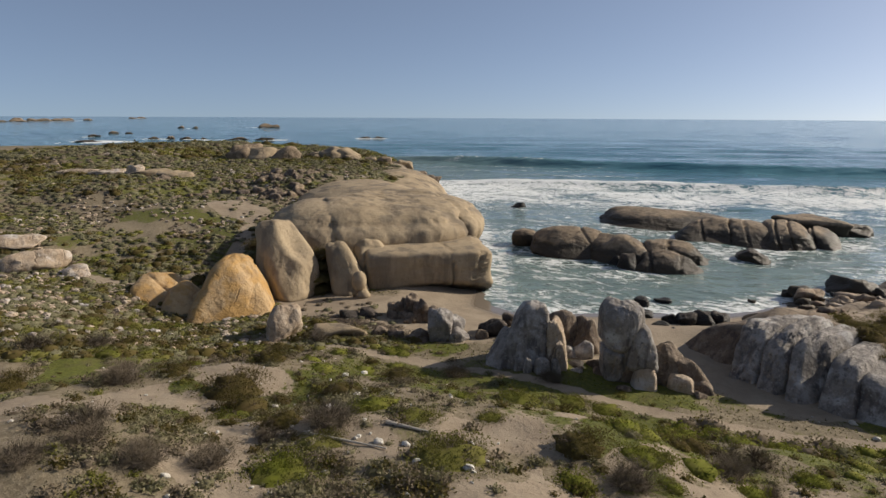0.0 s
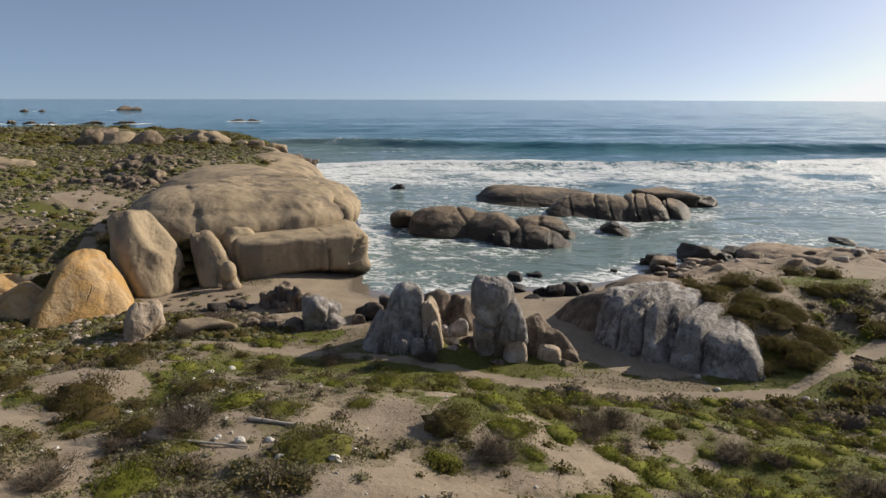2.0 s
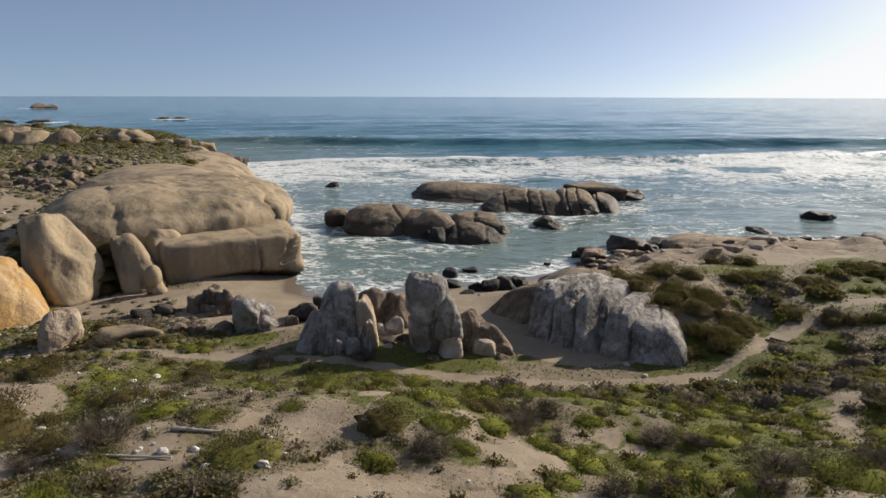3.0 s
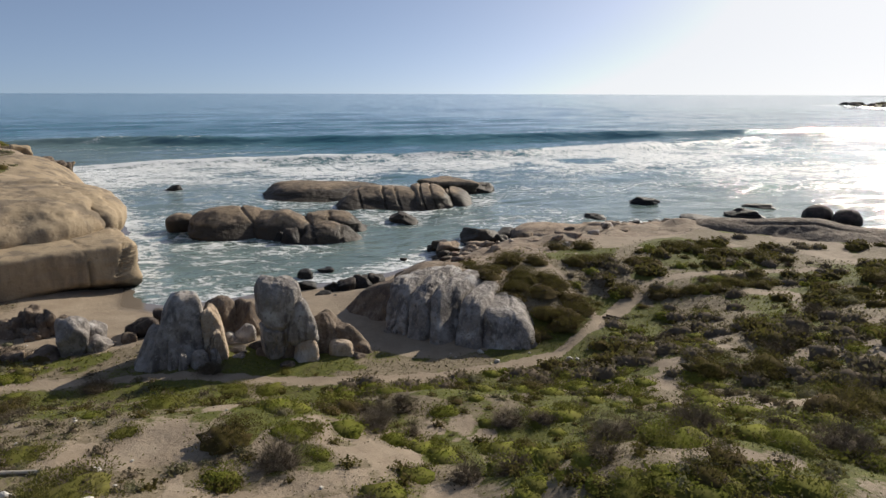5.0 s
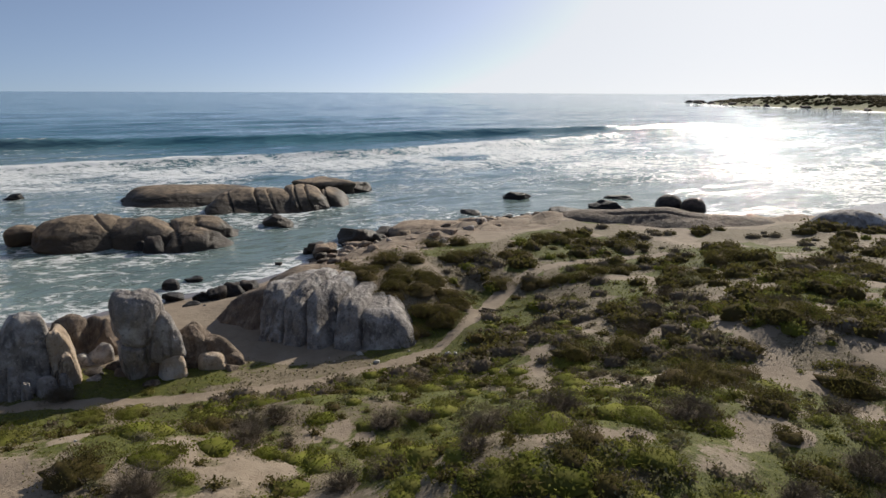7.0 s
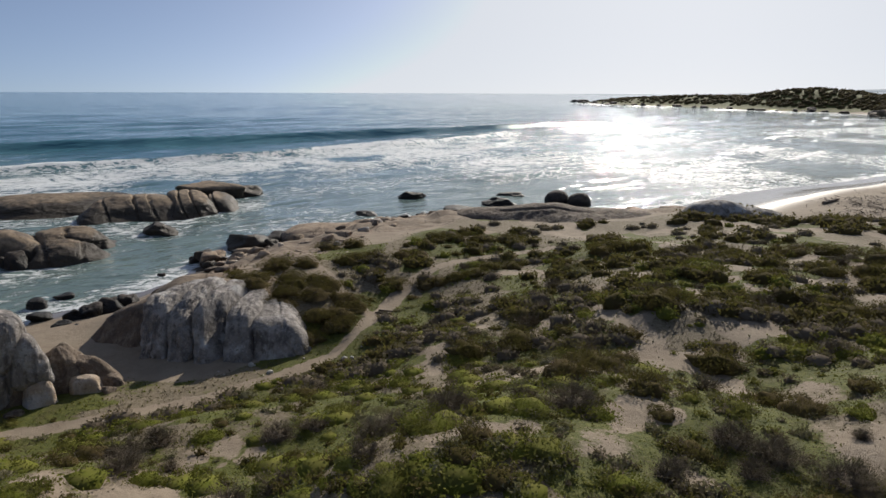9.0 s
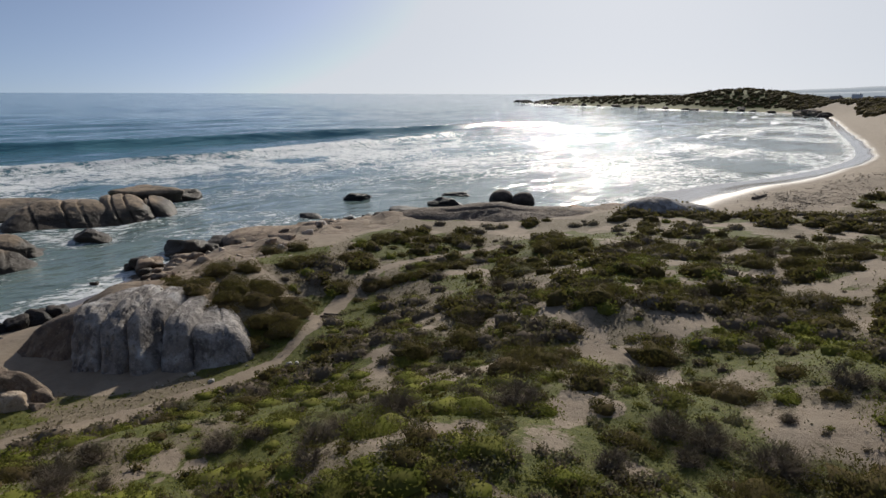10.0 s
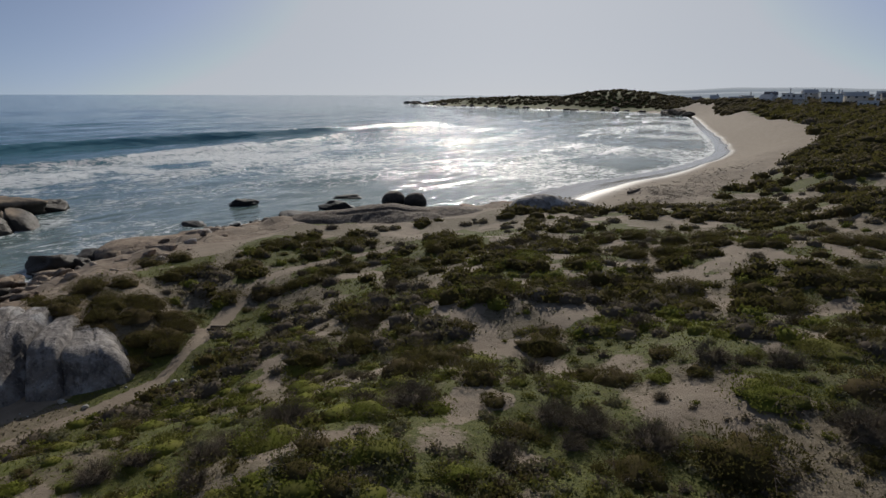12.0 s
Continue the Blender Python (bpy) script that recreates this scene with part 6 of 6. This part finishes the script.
def tufts(name, label, mat, count, seed, size, want):
    rng = np.random.default_rng(seed)
    a, r = np.radians(rng.uniform(-66, 74, count)), 8 * (52 / 8) ** rng.uniform(0, 1, count) ** 0.8
    x, y = np.sin(a) * r, np.cos(a) * r
    s, _ = shore_distance(x, y)
    g, sd = green_share(x, y), sand_share(x, y)
    lot = rng.uniform(0, 1, count)
    keep = (s > 7) & (lot > sd * 1.04) & (rng.uniform(0, 1, count) < want(g)) & (np.hypot((x + 1.5) / 8.0, (y - 36.5) / 5.5) > 1)
    x, y, r = x[keep], y[keep], r[keep]
    n = len(x)
    c = np.stack([x, y, height(x, y)], -1)
    d = np.stack([rng.normal(size=n) * 0.7, rng.normal(size=n) * 0.7, np.abs(rng.normal(size=n)) * 0.7 + 0.2], -1)
    d /= np.linalg.norm(d, axis=1)[:, None]
    g2 = np.cross(d, rng.normal(size=(n, 3)))
    g2 /= np.linalg.norm(g2, axis=1)[:, None]
    k = (size * rng.uniform(0.5, 1.5, n) * np.clip(r / 18, 0.8, 2.2))[:, None]
    v = np.stack([c - g2 * k * 0.35, c + g2 * k * 0.35, c + d * k], 1).reshape(-1, 3)
    tagged(new(name, mesh_of(name, v, np.arange(len(v)).reshape(-1, 3), mat, False)), label, "ground cover", kind="stuff")


tufts("green_mats", "bright green low mats between the shrubs", LEAF_GREEN, 80000, 21, 0.055, lambda g: 0.15 + 0.85 * g)
tufts("dry_litter", "dry brown stems and litter between the shrubs", LEAF_BROWN, 70000, 22, 0.06, lambda g: 0.9 - 0.75 * g)
tufts("low_herbs", "grey-green low herbs between the shrubs", LEAF_GREY, 60000, 23, 0.045, lambda g: 0.5 + 0 * g)

# ---- stones, driftwood and wrack ----
STONES = []
for k in range(4):
    co, faces = SPHERES[3]
    p = co * (1 + 0.35 * noise3(co * 1.3, 40 + k, 3))[:, None] * np.array([1, 0.8, 0.6])
    STONES.append(mesh_of("white_stone", p, faces, WHITE))
rnd = random.Random(21)
count = 0
while count < 190:
    cx, cy, spread = rnd.choice([(-13, 10, 3.2), (-17, 9, 4), (-21, 13, 4), (-11.5, 11, 1.6), (-15, 14, 3), (-24, 17, 5), (2, 28.5, 2.5), (-27, 23.5, 2.5), (-46, 24, 8), (-8, 10.5, 2)])
    x, y = rnd.gauss(cx, spread), rnd.gauss(cy, spread)
    if math.hypot(x, y) < 9:
        continue
    sz = rnd.uniform(0.03, 0.09) if rnd.random() < 0.85 else rnd.uniform(0.1, 0.18)
    ob = new("white_stone", STONES[count % 4])
    ob.matrix_world = pose(x, y, float(height(x, y)) + sz * 0.25, rnd.uniform(-20, 20), rnd.uniform(-20, 20), rnd.uniform(0, 360)) @ Matrix.Diagonal((sz, sz, sz, 1))
    tagged(ob, "small white quartz stone lying on sandy ground", "stone", "white stones on the slope")
    count += 1


rng = np.random.default_rng(63)
n = 2600
sa, sr = np.radians(rng.uniform(-73, -40, n)), 36 * (120 / 36) ** rng.uniform(0, 1, n)
sx, sy = np.sin(sa) * sr, np.cos(sa) * sr
ok = (shore_distance(sx, sy)[0] > 12) & (sand_share(sx, sy) < 0.35) & (fbm(sx, sy, 9, 67, 3) > 0.46)
sx, sy = sx[ok], sy[ok]
n = len(sx)
co, faces = SPHERES[1]
size = rng.uniform(0.10, 0.34, n)[:, None, None] * np.array([1.0, 0.8, 0.55])
v = np.stack([sx, sy, height(sx, sy) + 0.06], -1)[:, None, :] + co[None] * (1 + 0.5 * (rng.uniform(0, 1, (n, len(co), 1)) - 0.5)) * size
tagged(new("hillside_stones", mesh_of("hillside_stones", v.reshape(-1, 3), (faces[None] + (np.arange(n) * len(co))[:, None, None]).reshape(-1, 3), PALE, False)), "pale weathered stones strewn over the hillside scrub", "stones", kind="stuff")


def log(label, a, b, radius, mat=None, bend=0.0, name="driftwood_log"):
    """A bleached limb between two places, tapered, knotty and slightly bent."""
    a, b = Vector(a), Vector(b)
    axis = b - a
    q = axis.to_track_quat("Z", "Y")
    bm = bmesh.new()
    rings, segs = 9, 8
    grid = []
    for i in range(rings):
        u = i / (rings - 1)
        mid = a + axis * u + Vector((0, 0, bend * math.sin(u * math.pi)))
        rr = radius * (1 - 0.45 * u) * (1 + 0.2 * noise.noise(mid * 2.1))
        grid.append([bm.verts.new(mid + q @ Vector((math.cos(t) * rr, math.sin(t) * rr, 0))) for t in [2 * math.pi * j / segs for j in range(segs)]])
    for r0, r1 in zip(grid, grid[1:]):
        for j in range(segs):
            bm.faces.new((r0[j], r0[(j + 1) % segs], r1[(j + 1) % segs], r1[j]))
    bm.faces.new(grid[0][::-1])
    bm.faces.new(grid[-1])
    me = bpy.data.meshes.new(name)
    bm.to_mesh(me)
    bm.free()
    me.materials.append(mat or DRIFT)
    return tagged(new(name, me), label, "log")


def on(x, y, up=0.0):
    return (x, y, float(height(x, y)) + up)


log("bleached driftwood plank lying in a sandy clearing", on(-12.5, 13.0, 0.07), on(-11.0, 13.3, 0.07), 0.07, WOODPALE, name="driftwood_plank")
log("bleached driftwood pole lying in a sandy clearing", on(-14.3, 11.2, 0.05), on(-11.4, 11.6, 0.05), 0.05, WOODPALE, name="driftwood_plank")
log("grey driftwood log lying on the beach", on(66.0, 55.6, 0.15), on(69.2, 56.4, 0.15), 0.22)
log("grey driftwood stump lying on the beach", on(67.0, 55.8, 0.25), on(68.2, 57.4, 0.35), 0.15)
for k in range(2):
    log("dark log step set across the footpath", on(7.5 + 0.28 * k, 34.35 + 0.34 * k, 0.04), on(8.3 + 0.28 * k, 33.9 + 0.34 * k, 0.04), 0.06, WOOD, name="log_step")


def wrack(name, label, spots, count, seed, size):
    """Dry kelp and twigs thrown together in drifts."""
    rng = np.random.default_rng(seed)
    k = rng.integers(0, len(spots), count)
    s = np.array(spots)[k]
    x, y = s[:, 0] + rng.normal(size=count) * s[:, 2], s[:, 1] + rng.normal(size=count) * s[:, 3]
    c = np.stack([x, y, height(x, y) + 0.03], -1)
    t = rng.uniform(0, np.pi, count)
    d = np.stack([np.cos(t), np.sin(t), rng.normal(size=count) * 0.2 + 0.05], -1) * (size * rng.uniform(0.4, 1.5, count))[:, None]
    w = np.stack([-np.sin(t), np.cos(t), 0.3 * np.ones(count)], -1) * (size * 0.13)
    v = np.stack([c - d - w, c - d + w, c + d + w * 0.5 + (0, 0, 0.05), c + d - w * 0.5 + (0, 0, 0.05)], 1).reshape(-1, 3)
    tagged(new(name, mesh_of(name, v, np.arange(len(v)).reshape(-1, 4), WRACK, False)), label, "kelp wrack", kind="stuff")


wrack("kelp_wrack", "dark dry kelp and twigs in a line along the small beach", [(-27.5, 27.6, 1.2, 0.5), (-24.5, 28.4, 1.6, 0.5), (-29.5, 26.0, 1.2, 0.6), (-25.8, 26.4, 1.5, 0.3), (-31, 25.4, 1.4, 0.4)], 1500, 5, 0.22)
wrack("kelp_wrack", "dark dry wrack scattered over the upper beach", [(72, 55, 3.5, 1.6), (78, 52, 4, 2), (68, 52, 3, 1.5), (84, 56, 4, 2), (64, 49, 3, 1.2), (92, 60, 5, 2.5), (74, 49, 4, 1.2)], 700, 6, 0.45)

# ---- houses beyond the bay ----


def box_mesh(name, lo, hi, mat):
    bm = bmesh.new()
    bmesh.ops.create_cube(bm, size=1.0)
    for v in bm.verts:
        v.co = Vector([lo[i] if v.co[i] < 0 else hi[i] for i in range(3)])
    bmesh.ops.bevel(bm, geom=bm.edges[:], offset=0.04, segments=1, affect="EDGES")
    me = bpy.data.meshes.new(name)
    bm.to_mesh(me)
    bm.free()
    me.materials.append(mat)
    return me


def gable(name, w, d, z, rise, mat, eave=0.35):
    bm = bmesh.new()
    x, y = w / 2 + eave, d / 2 + eave
    low = [bm.verts.new(c) for c in ((-x, -y, z), (x, -y, z), (x, y, z), (-x, y, z))]
    top = [bm.verts.new(c) for c in ((-x, 0, z + rise), (x, 0, z + rise))]
    for f in ((low[0], low[1], top[1], top[0]), (low[2], low[3], top[0], top[1]), (low[1], low[2], top[1]), (low[3], low[0], top[0]), (low[3], low[2], low[1], low[0])):
        bm.faces.new(f)
    me = bpy.data.meshes.new(name)
    bm.to_mesh(me)
    bm.free()
    me.materials.append(mat)
    return me


def house(az, dist, w, d, h, gabled, roof, wall, label):
    """A plain seaside house: walls, roof, windows with depth and a chimney."""
    x, y = math.sin(radians(az)) * dist, math.cos(radians(az)) * dist
    ob = new("house")
    ob.matrix_world = pose(x, y, float(height(x, y)) - 0.3, 0, 0, -az + (az * 37) % 40 - 20)
    part("wall", box_mesh("wall", (-w / 2, -d / 2, 0), (w / 2, d / 2, h), wall), ob)
    if gabled:
        part("roof", gable("roof", w, d, h, d * 0.33, roof), ob)
    else:
        part("roof", box_mesh("roof", (-w / 2 - 0.25, -d / 2 - 0.25, h), (w / 2 + 0.25, d / 2 + 0.25, h + 0.35), roof), ob)
    storeys = 2 if h > 4.5 else 1
    n = max(2, int(w / 3))
    for s in range(storeys):
        for k in range(n):
            cx = -w / 2 + (k + 0.5) * w / n
            z0 = 0.9 + s * 2.8
            win = part("window", box_mesh("window", (cx - 0.75, -d / 2 - 0.05, z0), (cx + 0.75, -d / 2 + 0.1, z0 + 1.35), FRAME), ob)
            part("pane", box_mesh("pane", (cx - 0.65, -d / 2 - 0.09, z0 + 0.1), (cx + 0.65, -d / 2 - 0.03, z0 + 1.25), PANE), win)
    part("chimney", box_mesh("chimney", (w * 0.25, -0.4, h), (w * 0.25 + 0.8, 0.4, h + d * 0.33 + 0.7), wall), ob)
    return tagged(ob, label, "house", "houses beyond the bay")


rnd = random.Random(31)
for az, dist, w, h in ((57.6, 520, 12, 3.2), (58.4, 500, 11, 4.8), (59.2, 515, 14, 3.2), (60.0, 470, 13, 5.4), (60.7, 500, 10, 5.2), (61.5, 460, 14, 5.6), (62.2, 500, 12, 5.2), (62.9, 455, 13, 5.4),
                       (63.6, 490, 16, 5.6), (64.4, 460, 12, 5.6), (65.0, 520, 15, 6.4), (65.8, 480, 16, 5.8), (66.6, 455, 14, 5.2), (67.3, 500, 14, 6.2), (68.1, 470, 16, 5.6), (55.6, 560, 10, 3.4), (54.2, 580, 9, 3.2),
                       (59.6, 560, 14, 5.5), (61.0, 580, 15, 5.5), (62.6, 570, 15, 6), (64.0, 580, 16, 6), (66.0, 590, 18, 6.5), (67.6, 580, 16, 6)):
    g = rnd.random() < 0.6
    house(az + rnd.uniform(-0.4, 0.4), dist + rnd.uniform(-70, 70), w * rnd.uniform(0.5, 0.85), rnd.uniform(6, 8), h * rnd.uniform(0.6, 1.1), g, rnd.choice([ROOFGREY, ROOFGREY, ROOFDARK]), rnd.choice([PLASTER, PLASTER, PLASTER_WARM]),
          "white plastered house with a grey pitched roof" if g else "white plastered flat-roofed house")

# ---- far hills, low over the horizon ----
az = np.radians(np.arange(30, 80.1, 0.5))
hills = []
for rad, lift, seed in ((4300, 62, 3), (3300, 34, 9)):
    n = len(az)
    rise = smooth(np.degrees(az), 36, 60) * (0.55 + 0.6 * fbm(np.degrees(az), 0 * az, 9, seed, 3)) * lift
    rows = [(0.0, -6.0), (0.35, 0.55), (0.8, 0.95), (1.6, 1.0)]
    v = np.concatenate([np.stack([np.sin(az) * (rad + 300 * o), np.cos(az) * (rad + 300 * o), rise * k - (3 if k < 0 else 0)], -1) for o, k in rows])
    i = np.arange(n - 1)[None, :] + n * np.arange(len(rows) - 1)[:, None]
    f = np.stack([i, i + 1, i + n + 1, i + n], -1).reshape(-1, 4)
    tagged(new("backdrop", mesh_of("backdrop", v, f, HAZE_GLOW)), "low hills along the horizon, glowing pale for distance haze", "hills", kind="structure")
